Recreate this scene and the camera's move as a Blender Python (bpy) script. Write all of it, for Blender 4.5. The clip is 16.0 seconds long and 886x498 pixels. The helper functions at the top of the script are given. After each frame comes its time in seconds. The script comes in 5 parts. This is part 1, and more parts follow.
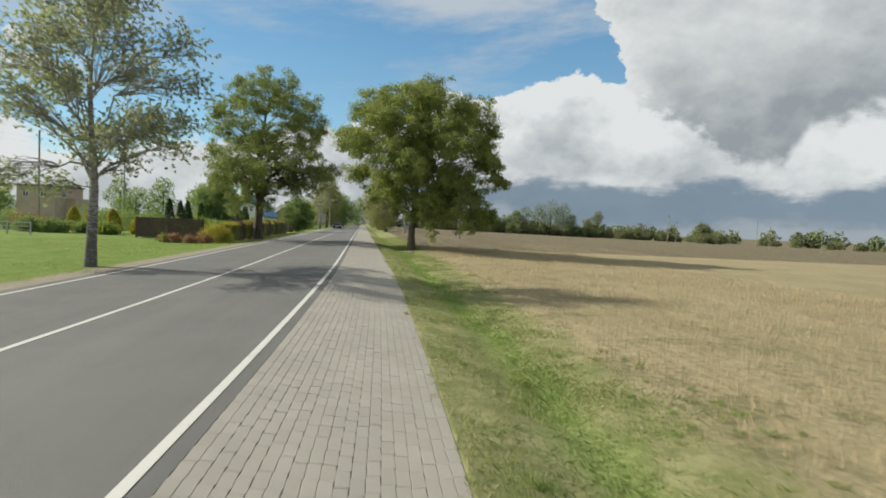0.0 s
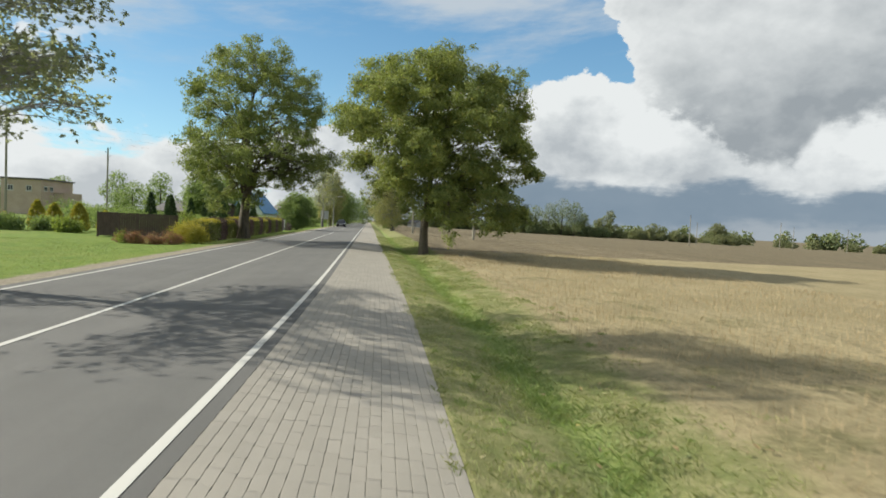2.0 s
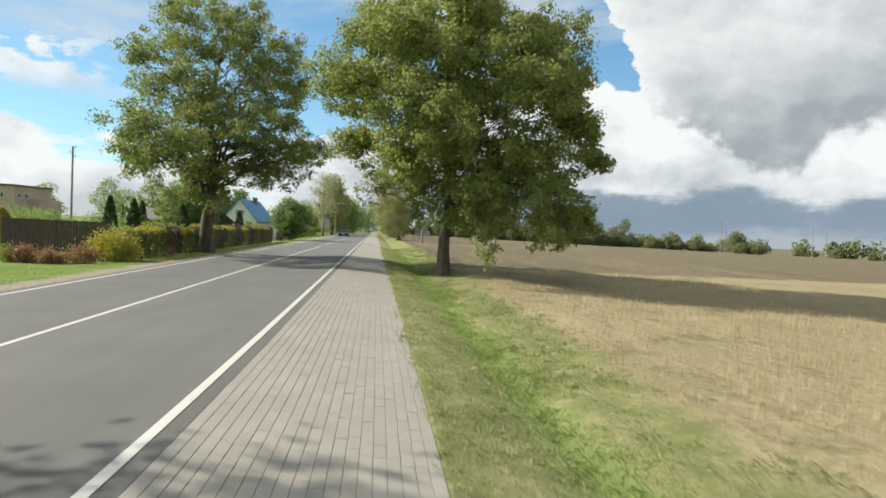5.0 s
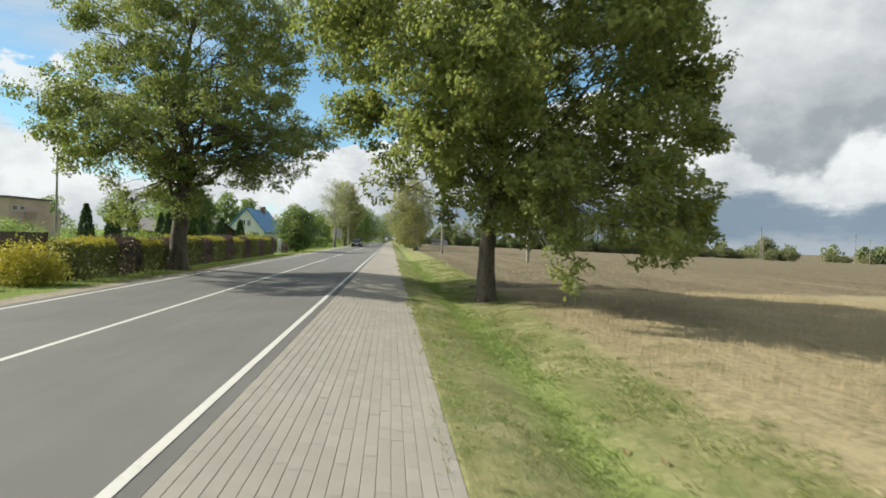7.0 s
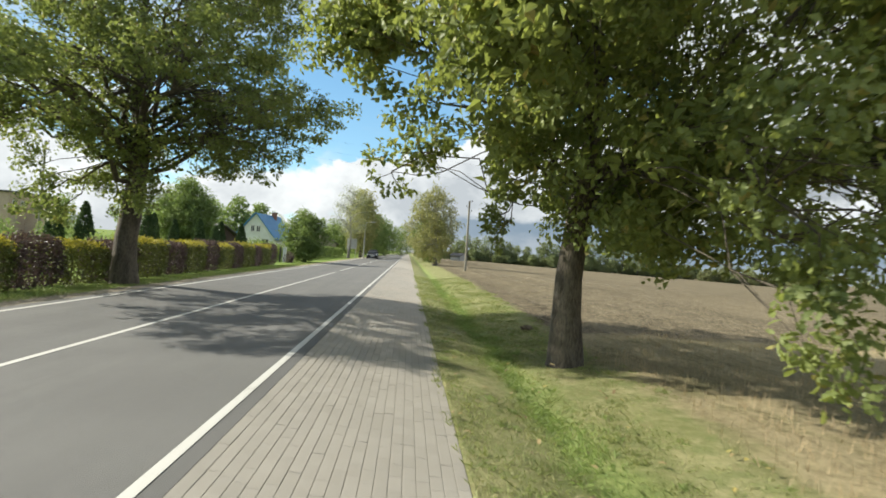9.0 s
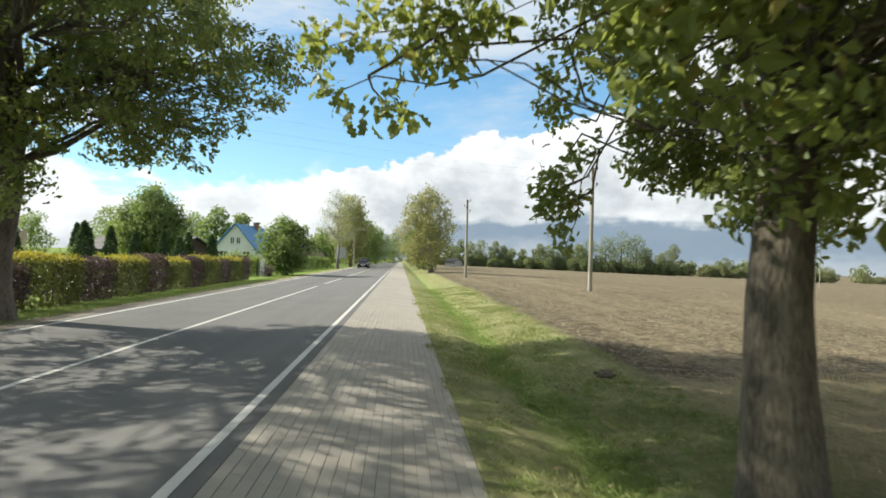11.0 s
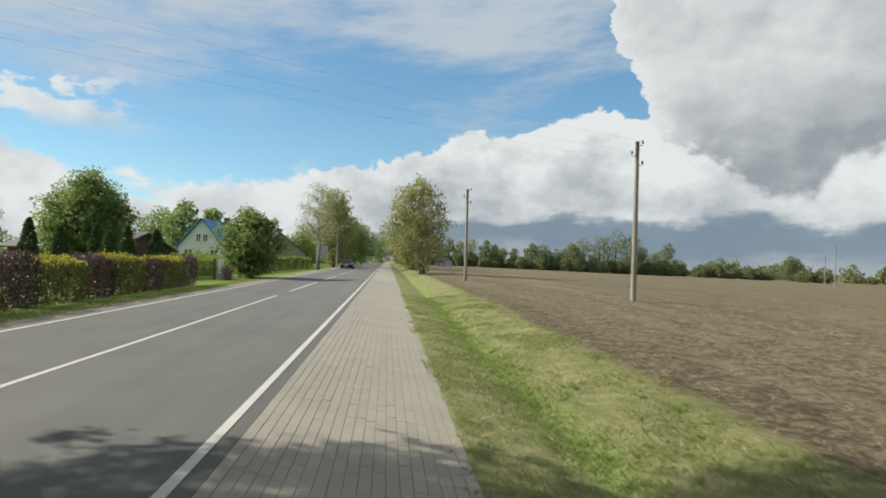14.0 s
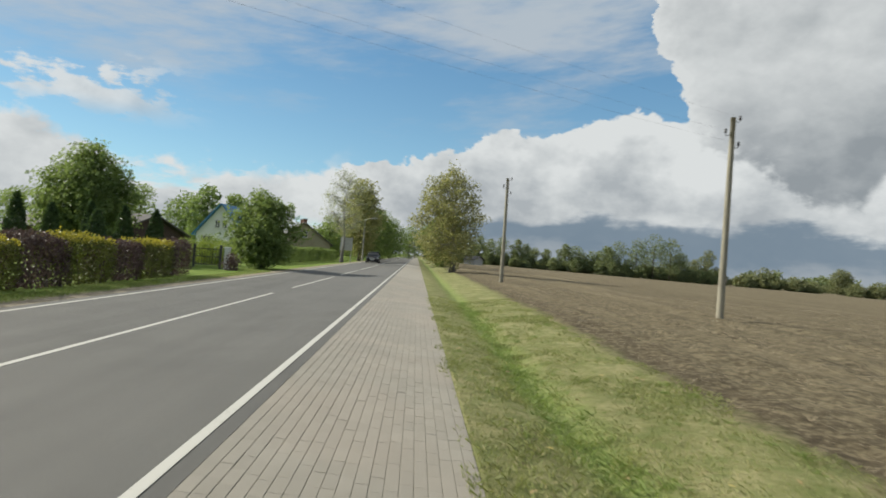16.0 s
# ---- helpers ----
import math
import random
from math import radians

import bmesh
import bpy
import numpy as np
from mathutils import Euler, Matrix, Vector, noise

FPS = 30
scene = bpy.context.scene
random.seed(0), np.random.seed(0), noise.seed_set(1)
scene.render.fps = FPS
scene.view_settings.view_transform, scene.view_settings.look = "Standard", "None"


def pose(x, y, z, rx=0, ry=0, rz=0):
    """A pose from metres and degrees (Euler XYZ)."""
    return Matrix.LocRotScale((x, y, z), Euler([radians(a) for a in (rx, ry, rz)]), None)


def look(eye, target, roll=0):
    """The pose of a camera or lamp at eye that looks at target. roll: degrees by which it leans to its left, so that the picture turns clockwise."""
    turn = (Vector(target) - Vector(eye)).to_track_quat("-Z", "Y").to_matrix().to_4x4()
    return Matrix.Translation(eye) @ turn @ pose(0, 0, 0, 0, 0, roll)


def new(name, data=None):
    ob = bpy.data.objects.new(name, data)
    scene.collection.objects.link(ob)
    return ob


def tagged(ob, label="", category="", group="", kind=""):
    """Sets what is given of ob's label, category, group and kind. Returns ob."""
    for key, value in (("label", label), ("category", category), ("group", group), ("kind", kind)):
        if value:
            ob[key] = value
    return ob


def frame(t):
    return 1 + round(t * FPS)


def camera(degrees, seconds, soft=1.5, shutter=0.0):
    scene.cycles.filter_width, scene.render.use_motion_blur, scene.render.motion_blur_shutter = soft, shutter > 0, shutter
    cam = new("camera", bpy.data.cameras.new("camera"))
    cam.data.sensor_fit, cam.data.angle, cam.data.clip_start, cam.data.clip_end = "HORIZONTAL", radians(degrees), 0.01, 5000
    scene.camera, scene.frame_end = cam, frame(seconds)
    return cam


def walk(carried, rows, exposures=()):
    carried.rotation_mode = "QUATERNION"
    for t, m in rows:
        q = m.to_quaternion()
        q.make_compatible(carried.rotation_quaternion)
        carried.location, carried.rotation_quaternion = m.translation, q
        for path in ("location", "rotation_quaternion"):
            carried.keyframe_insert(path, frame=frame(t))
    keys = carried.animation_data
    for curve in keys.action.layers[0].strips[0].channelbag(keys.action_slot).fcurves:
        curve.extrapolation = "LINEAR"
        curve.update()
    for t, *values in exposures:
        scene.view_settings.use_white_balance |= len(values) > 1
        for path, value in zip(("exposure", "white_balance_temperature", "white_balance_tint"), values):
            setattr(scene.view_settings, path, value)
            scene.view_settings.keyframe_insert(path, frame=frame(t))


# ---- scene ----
# camera: seconds, x, y, z, yaw, pitch, roll
cam = camera(78.15, 16.0, soft=1.7, shutter=0.4)
ROWS = [
    (0.0, 0.686, -1.064, 1.546, -8.38, -2.47, -2.42),
    (0.5, 0.782, 0.704, 1.555, -8.99, -3.89, -1.90),
    (1.0, 0.806, 2.498, 1.507, -5.90, -3.61, -2.27),
    (1.5, 0.855, 3.939, 1.514, -8.21, -2.79, -1.98),
    (2.0, 0.912, 5.372, 1.539, -7.73, -2.64, -2.84),
    (2.5, 1.025, 6.757, 1.543, -8.27, -3.25, -1.17),
    (3.0, 1.137, 8.130, 1.503, -9.17, -2.77, -1.65),
    (3.5, 1.197, 9.661, 1.522, -9.20, -2.44, -3.17),
    (4.0, 1.252, 11.261, 1.485, -6.77, -2.75, -1.49),
    (6.5, 1.260, 19.073, 1.503, -8.09, -0.05, -4.42),
    (7.0, 1.267, 20.772, 1.435, -5.49, -0.83, -2.02),
    (7.5, 1.259, 22.490, 1.453, -4.14, -0.36, -2.67),
    (8.0, 1.225, 24.140, 1.468, -2.87, 0.55, -1.92),
    (8.5, 1.234, 25.631, 1.466, -2.14, 1.30, -6.55),
    (9.0, 1.245, 27.013, 1.478, -3.65, 0.58, -4.30),
    (11.5, 1.136, 33.569, 1.446, -4.46, 1.33, -1.99),
    (12.0, 1.168, 34.825, 1.471, -7.61, -0.19, -4.19),
    (12.5, 1.211, 36.097, 1.505, -11.20, 2.61, -0.92),
    (13.0, 1.149, 37.330, 1.463, -6.64, 3.17, -3.63),
    (13.5, 1.107, 38.466, 1.461, -7.78, 1.18, -0.24),
    (14.0, 1.085, 39.589, 1.463, -5.80, 1.26, -2.04),
    (14.5, 1.046, 40.737, 1.415, -2.59, 2.81, -0.92),
    (15.0, 1.083, 41.925, 1.415, -2.40, 3.11, -2.23),
    (15.5, 1.186, 43.115, 1.429, -5.56, 1.91, -2.83),
    (16.0, 1.225, 44.233, 1.413, -2.79, 0.83, -4.36),
]
walk(cam, [(t, pose(x, y, z, 90 + pitch, roll, yaw)) for t, x, y, z, yaw, pitch, roll in ROWS],
     [(t, stops, 6400, 8) for t, stops in ((0.0, 0.90), (1.5, 0.98), (3.5, 1.2), (4.2, 1.25), (6.5, 1.16), (8.5, 1.3), (11.5, 1.46), (12.5, 1.33), (14.0, 0.97), (16.0, 0.82))])

# ---- light ----
SUN_EL, SUN_OFF = 31.5, 20.0      # height of the sun; it stands to the left of the road, this much ahead of square
to_sun = Vector((-math.cos(radians(SUN_EL)) * math.cos(radians(SUN_OFF)),
                 math.cos(radians(SUN_EL)) * math.sin(radians(SUN_OFF)), math.sin(radians(SUN_EL))))
sun_data = bpy.data.lights.new("sun", "SUN")
sun_data.energy, sun_data.angle, sun_data.color = 3.6, radians(0.6), (1.0, 0.93, 0.80)
sun = new("sun", sun_data)
sun.matrix_world = look((-60, 40, 60), Vector((-60, 40, 60)) - to_sun)


class Nodes:
    """Short hand for node trees."""

    def __init__(self, tree):
        self.tree = tree

    def add(self, kind, ins=(), operation=None, clamp=False, blend=None, data_type=None):
        node = self.tree.nodes.new(kind)
        if operation:
            node.operation, node.use_clamp = operation, clamp
        if blend:
            node.interpolation_type = blend
        if data_type:
            node.data_type = data_type
        for key, value in dict(ins).items():
            self.put(node.inputs[key], value)
        return node

    def put(self, socket, value):
        if isinstance(value, bpy.types.NodeSocket):
            self.tree.links.new(value, socket)
        else:
            socket.default_value = value

    def m(self, op, a, b=0.0, c=0.0, clamp=False):
        return self.add("ShaderNodeMath", {0: a, 1: b, 2: c}, operation=op, clamp=clamp).outputs[0]

    def step(self, v, lo, hi, a=0.0, b=1.0):
        n = self.add("ShaderNodeMapRange", {"Value": v, "From Min": lo, "From Max": hi, "To Min": a, "To Max": b}, blend="SMOOTHSTEP")
        return n.outputs[0]

    def noise(self, vec, scale, detail=4.0, rough=0.55):
        n = self.add("ShaderNodeTexNoise", {"Vector": vec, "Scale": scale, "Detail": detail, "Roughness": rough})
        return n.outputs["Fac"]

    def mix(self, f, a, b):
        n = self.add("ShaderNodeMix", data_type="RGBA")
        for socket, value in ((n.inputs[0], f), (n.inputs[6], a), (n.inputs[7], b)):
            if not isinstance(value, (bpy.types.NodeSocket, float, int)):
                value = (*value, 1.0)[:4]
            self.put(socket, value)
        return n.outputs[2]

    def ramp(self, f, stops):
        n = self.add("ShaderNodeValToRGB", {"Fac": f})
        e = n.color_ramp.elements
        while len(e) < len(stops):
            e.new(0.5)
        for el, (p, c) in zip(e, stops):
            el.position = p
            el.color = (c, c, c, 1) if isinstance(c, (int, float)) else (*c, 1)
        return n.outputs[0]

    def xyz(self, x, y, z):
        return self.add("ShaderNodeCombineXYZ", {0: x, 1: y, 2: z}).outputs[0]


# sky with a bank of cumulus low down, one tall shower cloud to the east of the road and thin streaks above
world = bpy.data.worlds.new("world")
scene.world = world
world.use_nodes = True
world.node_tree.nodes.clear()
W = Nodes(world.node_tree)
SKY = 0.15
sky = W.add("ShaderNodeTexSky")
sky.sky_type, sky.sun_disc = "NISHITA", False
sky.sun_elevation, sky.sun_rotation = radians(SUN_EL), radians(270 + SUN_OFF)
sky.air_density, sky.dust_density, sky.ozone_density = 1.0, 0.0, 2.0
way = W.add("ShaderNodeTexCoord").outputs["Generated"]
sep = W.add("ShaderNodeSeparateXYZ", {0: way})
az = W.m("MULTIPLY", W.m("ARCTAN2", sep.outputs[0], sep.outputs[1]), 57.2958)
el = W.m("MULTIPLY", W.m("ARCSINE", sep.outputs[2]), 57.2958)


def along_az(stops):
    """A height in degrees that follows the compass, from 60 degrees west to 60 east of the road."""
    return W.m("MULTIPLY", W.ramp(W.m("DIVIDE", W.m("ADD", az, 60.0), 120.0), [((a + 60.0) / 120.0, h / 40.0) for a, h in stops]), 40.0)


warp = W.m("SUBTRACT", W.noise(W.xyz(az, el, 1.0), 0.35, 4.0), 0.5)


def heaps(dx, dy, scale, z=0.0):
    """Cauliflower heads on the sky's dome, shifted by some degrees."""
    at = W.xyz(W.m("ADD", W.m("MULTIPLY_ADD", warp, 3.0, az), dx), W.m("MULTIPLY", W.m("ADD", W.m("MULTIPLY_ADD", warp, -2.0, el), dy), 1.35), z)
    v = W.add("ShaderNodeTexVoronoi", {"Vector": at, "Scale": scale, "Detail": 3.0, "Roughness": 0.6})
    v.feature, v.normalize = "SMOOTH_F1", True
    v.inputs["Smoothness"].default_value = 0.35
    return W.m("SUBTRACT", 0.62, v.outputs["Distance"])


def billow(dx, dy):
    at = W.xyz(W.m("ADD", az, dx), W.m("MULTIPLY", W.m("ADD", el, dy), 1.3), 0.0)
    return W.noise(at, 0.085, 9.0, 0.54)


n_big = billow(0.0, 0.0)
wob = W.m("SUBTRACT", n_big, 0.5)
wob2 = W.m("SUBTRACT", W.noise(W.xyz(az, W.m("MULTIPLY", el, 1.3), 4.0), 0.36, 7.0, 0.6), 0.5)
heap = heaps(0.0, 0.0, 0.28)
puff = W.m("ADD", W.m("MULTIPLY", heap, 0.7), W.m("ADD", W.m("MULTIPLY", wob, 1.0), W.m("MULTIPLY", wob2, 1.4)))
lit = W.m("ADD", W.m("MULTIPLY", W.m("SUBTRACT", heap, heaps(-0.7, 0.9, 0.28)), 0.6), W.m("MULTIPLY", W.m("SUBTRACT", n_big, billow(-1.0, 1.0)), 1.5))
soft_n = W.m("SUBTRACT", W.noise(W.xyz(az, W.m("MULTIPLY", el, 1.5), 4.0), 0.10, 6.0, 0.55), 0.5)
n_low = W.noise(W.xyz(W.m("MULTIPLY", az, 0.34), el, 3.0), 0.24, 7.0, 0.58)
# streaks of high cloud
streak = W.noise(W.xyz(W.m("MULTIPLY", W.m("ADD", az, W.m("MULTIPLY", el, -1.6)), 0.05), W.m("MULTIPLY", el, 0.17), 7.0), 1.0, 8.0, 0.62)
veil = W.step(W.m("ADD", el, W.m("MULTIPLY", W.step(az, -12.0, -30.0), 5.0)), 14.0, 27.0, 0.0, 0.26)
cirrus = W.m("MULTIPLY", W.step(W.m("ADD", streak, veil), 0.50, 0.82), W.step(el, 9.0, 20.0, 0.5, 0.9))
# the bank of cumulus along the horizon
top = along_az([(-60, 9.5), (-36, 8.6), (-31, 7.8), (-27.5, 6.4), (-24.5, 7.2), (-20.5, 5.4), (-16, 5.4), (-9.5, 7.2), (-5.5, 9.2), (-2.5, 9.0), (3.5, 10.6), (8.0, 13.0), (12.5, 12.6), (18, 14.6), (21, 14.8), (24.5, 13.6), (30, 14.0), (60, 15.0)])
under = W.m("SUBTRACT", W.m("ADD", top, W.m("ADD", W.m("MULTIPLY", puff, 3.4), W.m("MULTIPLY", soft_n, 1.5))), el)
left = W.step(az, -6.0, -13.0)
bank = W.m("DIVIDE", under, W.m("MULTIPLY_ADD", left, 0.7, 0.35), clamp=True)
# broken into drifts on the sunny side
drift = W.m("ADD", W.m("ADD", n_low, W.m("MULTIPLY", puff, 0.16)), W.step(el, 10.0, 0.5, -0.03, 0.16))
high = W.m("MULTIPLY", W.step(W.m("ABSOLUTE", W.m("SUBTRACT", el, 13.0)), 3.5, 1.0), W.step(az, -20.0, -30.0))
drifts = W.step(W.m("ADD", drift, W.m("MULTIPLY", high, 0.05)), 0.530, 0.585)
drifts = W.m("MULTIPLY", drifts, W.m("MAXIMUM", W.step(under, -2.0, 1.0), W.m("MULTIPLY", high, 0.9)))
bank = W.mix(left, bank, W.m("MAXIMUM", drifts, W.m("MULTIPLY", bank, W.step(n_low, 0.34, 0.43))))
K = 1.0 / SKY
white = tuple(K * v for v in (0.405, 0.412, 0.41))
grey = tuple(K * v for v in (0.235, 0.250, 0.262))
slate = tuple(K * v for v in (0.098, 0.132, 0.168))
shade = W.m("ADD", W.step(under, 0.4, 8.0, 0.02, 0.70), W.m("MULTIPLY", lit, -1.5))
shade = W.m("ADD", shade, W.m("MULTIPLY", soft_n, 3.2))
shade = W.m("ADD", shade, W.m("MULTIPLY", W.step(az, 20.0, 28.0), -0.22), clamp=True)
shade = W.m("MULTIPLY", shade, W.m("MULTIPLY_ADD", left, -0.15, 1.0))
bank_col = W.mix(shade, white, grey)
rain_n = W.m("ADD", el, W.m("ADD", W.m("MULTIPLY", W.m("SUBTRACT", n_low, 0.5), 7.0), W.m("MULTIPLY", puff, -1.2)))
rain = W.m("MULTIPLY", W.step(rain_n, 4.9, 3.6), W.step(az, -4.0, 8.0))
rain_col = W.mix(W.step(W.m("ADD", rain_n, W.m("MULTIPLY", soft_n, 5.0)), 2.4, 0.4, 0.0, 0.55), slate, grey)
bank_col = W.mix(W.m("MULTIPLY", rain, 0.92), bank_col, rain_col)
# the tall shower cloud
az = W.m("ADD", az, W.m("ADD", W.m("MULTIPLY", puff, 1.9), W.m("MULTIPLY", wob2, 1.5)))
foot = along_az([(-60, 40.0), (22.2, 40.0), (22.8, 24.0), (24.6, 20.0), (25.8, 17.0), (27.2, 14.2), (29.3, 12.0), (33.7, 9.8), (37.4, 6.9), (40.8, 6.8), (42.6, 10.0), (46, 10.5), (60, 9.0)])
over = W.m("ADD", W.m("SUBTRACT", el, foot), W.m("ADD", W.m("MULTIPLY", puff, 3.0), W.m("MULTIPLY", soft_n, 2.0)))
tall = W.m("MULTIPLY", W.step(over, -0.1, W.step(az, 26.0, 34.0, 0.7, 1.6)), W.step(az, 118.0, 90.0))
tall_sh = W.m("ADD", W.step(el, 19.0, 8.5, 0.30, 1.0), W.step(az, 36.0, 46.0, 0.0, 0.25))
tall_sh = W.m("MULTIPLY", tall_sh, W.step(W.m("ADD", over, W.m("MULTIPLY", W.step(az, 24.0, 34.0), 4.0)), 0.0, 6.0, 0.1, 1.0))
tall_sh = W.m("ADD", W.m("ADD", tall_sh, W.m("MULTIPLY", lit, -0.8)), W.m("MULTIPLY", soft_n, 1.3), clamp=True)
tall_col = W.mix(tall_sh, tuple(K * v for v in (0.385, 0.392, 0.39)), tuple(K * v for v in (0.165, 0.18, 0.192)))
haze = W.mix(W.step(el, 2.0, 24.0), tuple(K * v for v in (0.128, 0.240, 0.330)), tuple(K * v for v in (0.056, 0.146, 0.262)))
clear = W.mix(1.0, sky.outputs[0], (0.54, 0.60, 0.56))
clear.node.blend_type = "MULTIPLY"
clear = W.mix(0.6, clear, haze)
col = W.mix(cirrus, clear, tuple(K * v for v in (0.275, 0.30, 0.325)))
col = W.mix(bank, col, bank_col)
col = W.mix(tall, col, tall_col)
bg = W.add("ShaderNodeBackground", {"Color": col, "Strength": SKY})
W.tree.links.new(bg.outputs[0], W.add("ShaderNodeOutputWorld").inputs[0])


# ---- materials ----
def material(name, build, rough=0.8, metal=0.0, bump=0.0, spec=0.5):
    """build(N) gives the colour and, if wanted, the height for the relief."""
    mat = bpy.data.materials.new(name)
    mat.use_nodes = True
    N = Nodes(mat.node_tree)
    N.tree.nodes.clear()
    out = N.add("ShaderNodeOutputMaterial")
    made = build(N)
    colour, height = made if isinstance(made, tuple) and len(made) == 2 else (made, None)
    if not isinstance(colour, bpy.types.NodeSocket):
        colour = (*colour, 1.0)[:4]
    b = N.add("ShaderNodeBsdfPrincipled", {"Base Color": colour, "Roughness": rough, "Metallic": metal, "Specular IOR Level": spec})
    if height is not None and bump:
        N.put(b.inputs["Normal"], N.add("ShaderNodeBump", {"Height": height, "Strength": bump, "Distance": 0.02}).outputs[0])
    N.tree.links.new(b.outputs[0], out.inputs[0])
    return mat


def obj(N):
    return N.add("ShaderNodeNewGeometry").outputs["Position"]


def mottled(dark, light, scale, fine=0.0, rough=0.8, bump=0.3, name="surface", metal=0.0, spec=0.5, stretch=None):
    """A surface between two colours, mottled at two scales."""
    def build(N):
        p = obj(N)
        if stretch:
            p = N.add("ShaderNodeMapping", {"Vector": p, "Scale": stretch}).outputs[0]
        a = N.noise(p, scale, 5.0)
        b = N.noise(p, fine or scale * 14, 3.0)
        f = N.m("ADD", N.m("MULTIPLY", a, 0.6), N.m("MULTIPLY", b, 0.5))
        return N.mix(N.step(f, 0.33, 0.75), dark, light), b
    return material(name, build, rough, metal, bump, spec)


def leafy(name, dark, light, autumn=None, share=0.0, through_it=0.35, rough=0.55):
    """Leaves: each one its own shade, some turned, and light let through."""
    mat = bpy.data.materials.new(name)
    mat.use_nodes = True
    N = Nodes(mat.node_tree)
    N.tree.nodes.clear()
    g = N.add("ShaderNodeNewGeometry")
    r = g.outputs["Random Per Island"]
    big = N.noise(g.outputs["Position"], 1.1, 4.0)
    f = N.m("ADD", N.m("MULTIPLY", r, 0.35), N.m("MULTIPLY", N.m("SUBTRACT", big, 0.36), 2.4), clamp=True)
    c = N.mix(f, dark, light)
    if autumn:
        r2 = N.m("FRACT", N.m("MULTIPLY", r, 37.0))
        c = N.mix(N.m("MULTIPLY", N.step(r2, 1.0 - share, 1.0 - share * 0.6), N.step(big, 0.4, 0.6, 0.3, 1.0)), c, autumn)
    d = N.add("ShaderNodeBsdfPrincipled", {"Base Color": c, "Roughness": rough, "Specular IOR Level": 0.35})
    warm = N.mix(0.5, c, tuple(min(1.0, v * k) for v, k in zip(light, (1.5, 1.5, 0.85))))
    t = N.add("ShaderNodeBsdfTranslucent", {"Color": warm})
    s = N.add("ShaderNodeMixShader", {0: through_it, 1: d.outputs[0], 2: t.outputs[0]})
    N.tree.links.new(s.outputs[0], N.add("ShaderNodeOutputMaterial").inputs[0])
    return mat


def asphalt_colour(N):
    p = obj(N)
    s = N.add("ShaderNodeSeparateXYZ", {0: p})
    grain = N.noise(p, 160.0, 2.0)
    patch = N.noise(p, 0.6, 4.0)
    along = N.noise(N.xyz(N.m("MULTIPLY_ADD", s.outputs[0], 1.3, 7.37), N.m("MULTIPLY", s.outputs[1], 0.05), 5.5), 1.0, 4.0)
    f = N.m("ADD", N.m("MULTIPLY", along, 0.40), N.m("ADD", N.m("MULTIPLY", patch, 0.3), N.m("MULTIPLY", grain, 0.25)))
    return N.mix(N.step(f, 0.25, 0.68), (0.098, 0.097, 0.092), (0.144, 0.142, 0.134)), grain


M_ASPHALT = material("asphalt", asphalt_colour, 0.85, bump=0.5, spec=0.3)


def paint_colour(N):
    p = obj(N)
    wear = N.m("ADD", N.m("MULTIPLY", N.noise(p, 30.0, 5.0, 0.7), 0.6), N.m("MULTIPLY", N.noise(p, 1.3, 3.0), 0.5))
    return N.mix(N.step(wear, 0.60, 0.75), (0.46, 0.455, 0.42), (0.30, 0.29, 0.265)), wear


M_PAINT = material("road_paint", paint_colour, 0.7, bump=0.3)


def paver_colour(N):
    p = obj(N)
    r = N.add("ShaderNodeObjectInfo").outputs["Random"]
    r = N.m("ADD", r, N.add("ShaderNodeNewGeometry").outputs["Random Per Island"])
    grain = N.noise(p, 190.0, 2.0)
    dirt = N.noise(p, 1.1, 5.0)
    f = N.m("ADD", N.m("MULTIPLY", N.m("FRACT", r), 0.14), N.m("ADD", N.m("MULTIPLY", grain, 0.25), N.m("MULTIPLY", dirt, 0.5)))
    c = N.mix(N.step(f, 0.25, 0.85), (0.268, 0.250, 0.214), (0.355, 0.330, 0.284))
    s = N.add("ShaderNodeSeparateXYZ", {0: p})
    warm = N.m("MULTIPLY", N.step(N.noise(p, 0.35, 2.0), 0.5, 0.62), N.step(s.outputs[1], 30.0, 44.0))
    return N.mix(N.m("MULTIPLY", warm, 0.2), c, (0.38, 0.32, 0.265)), grain


M_PAVER = material("concrete_paver", paver_colour, 0.88, bump=0.35, spec=0.3)
M_BED = mottled((0.15, 0.14, 0.115), (0.22, 0.205, 0.17), 8.0, name="paver_bed", rough=0.95)
M_KERB = mottled((0.25, 0.24, 0.21), (0.38, 0.365, 0.32), 3.0, 120.0, name="kerb_concrete", rough=0.9)


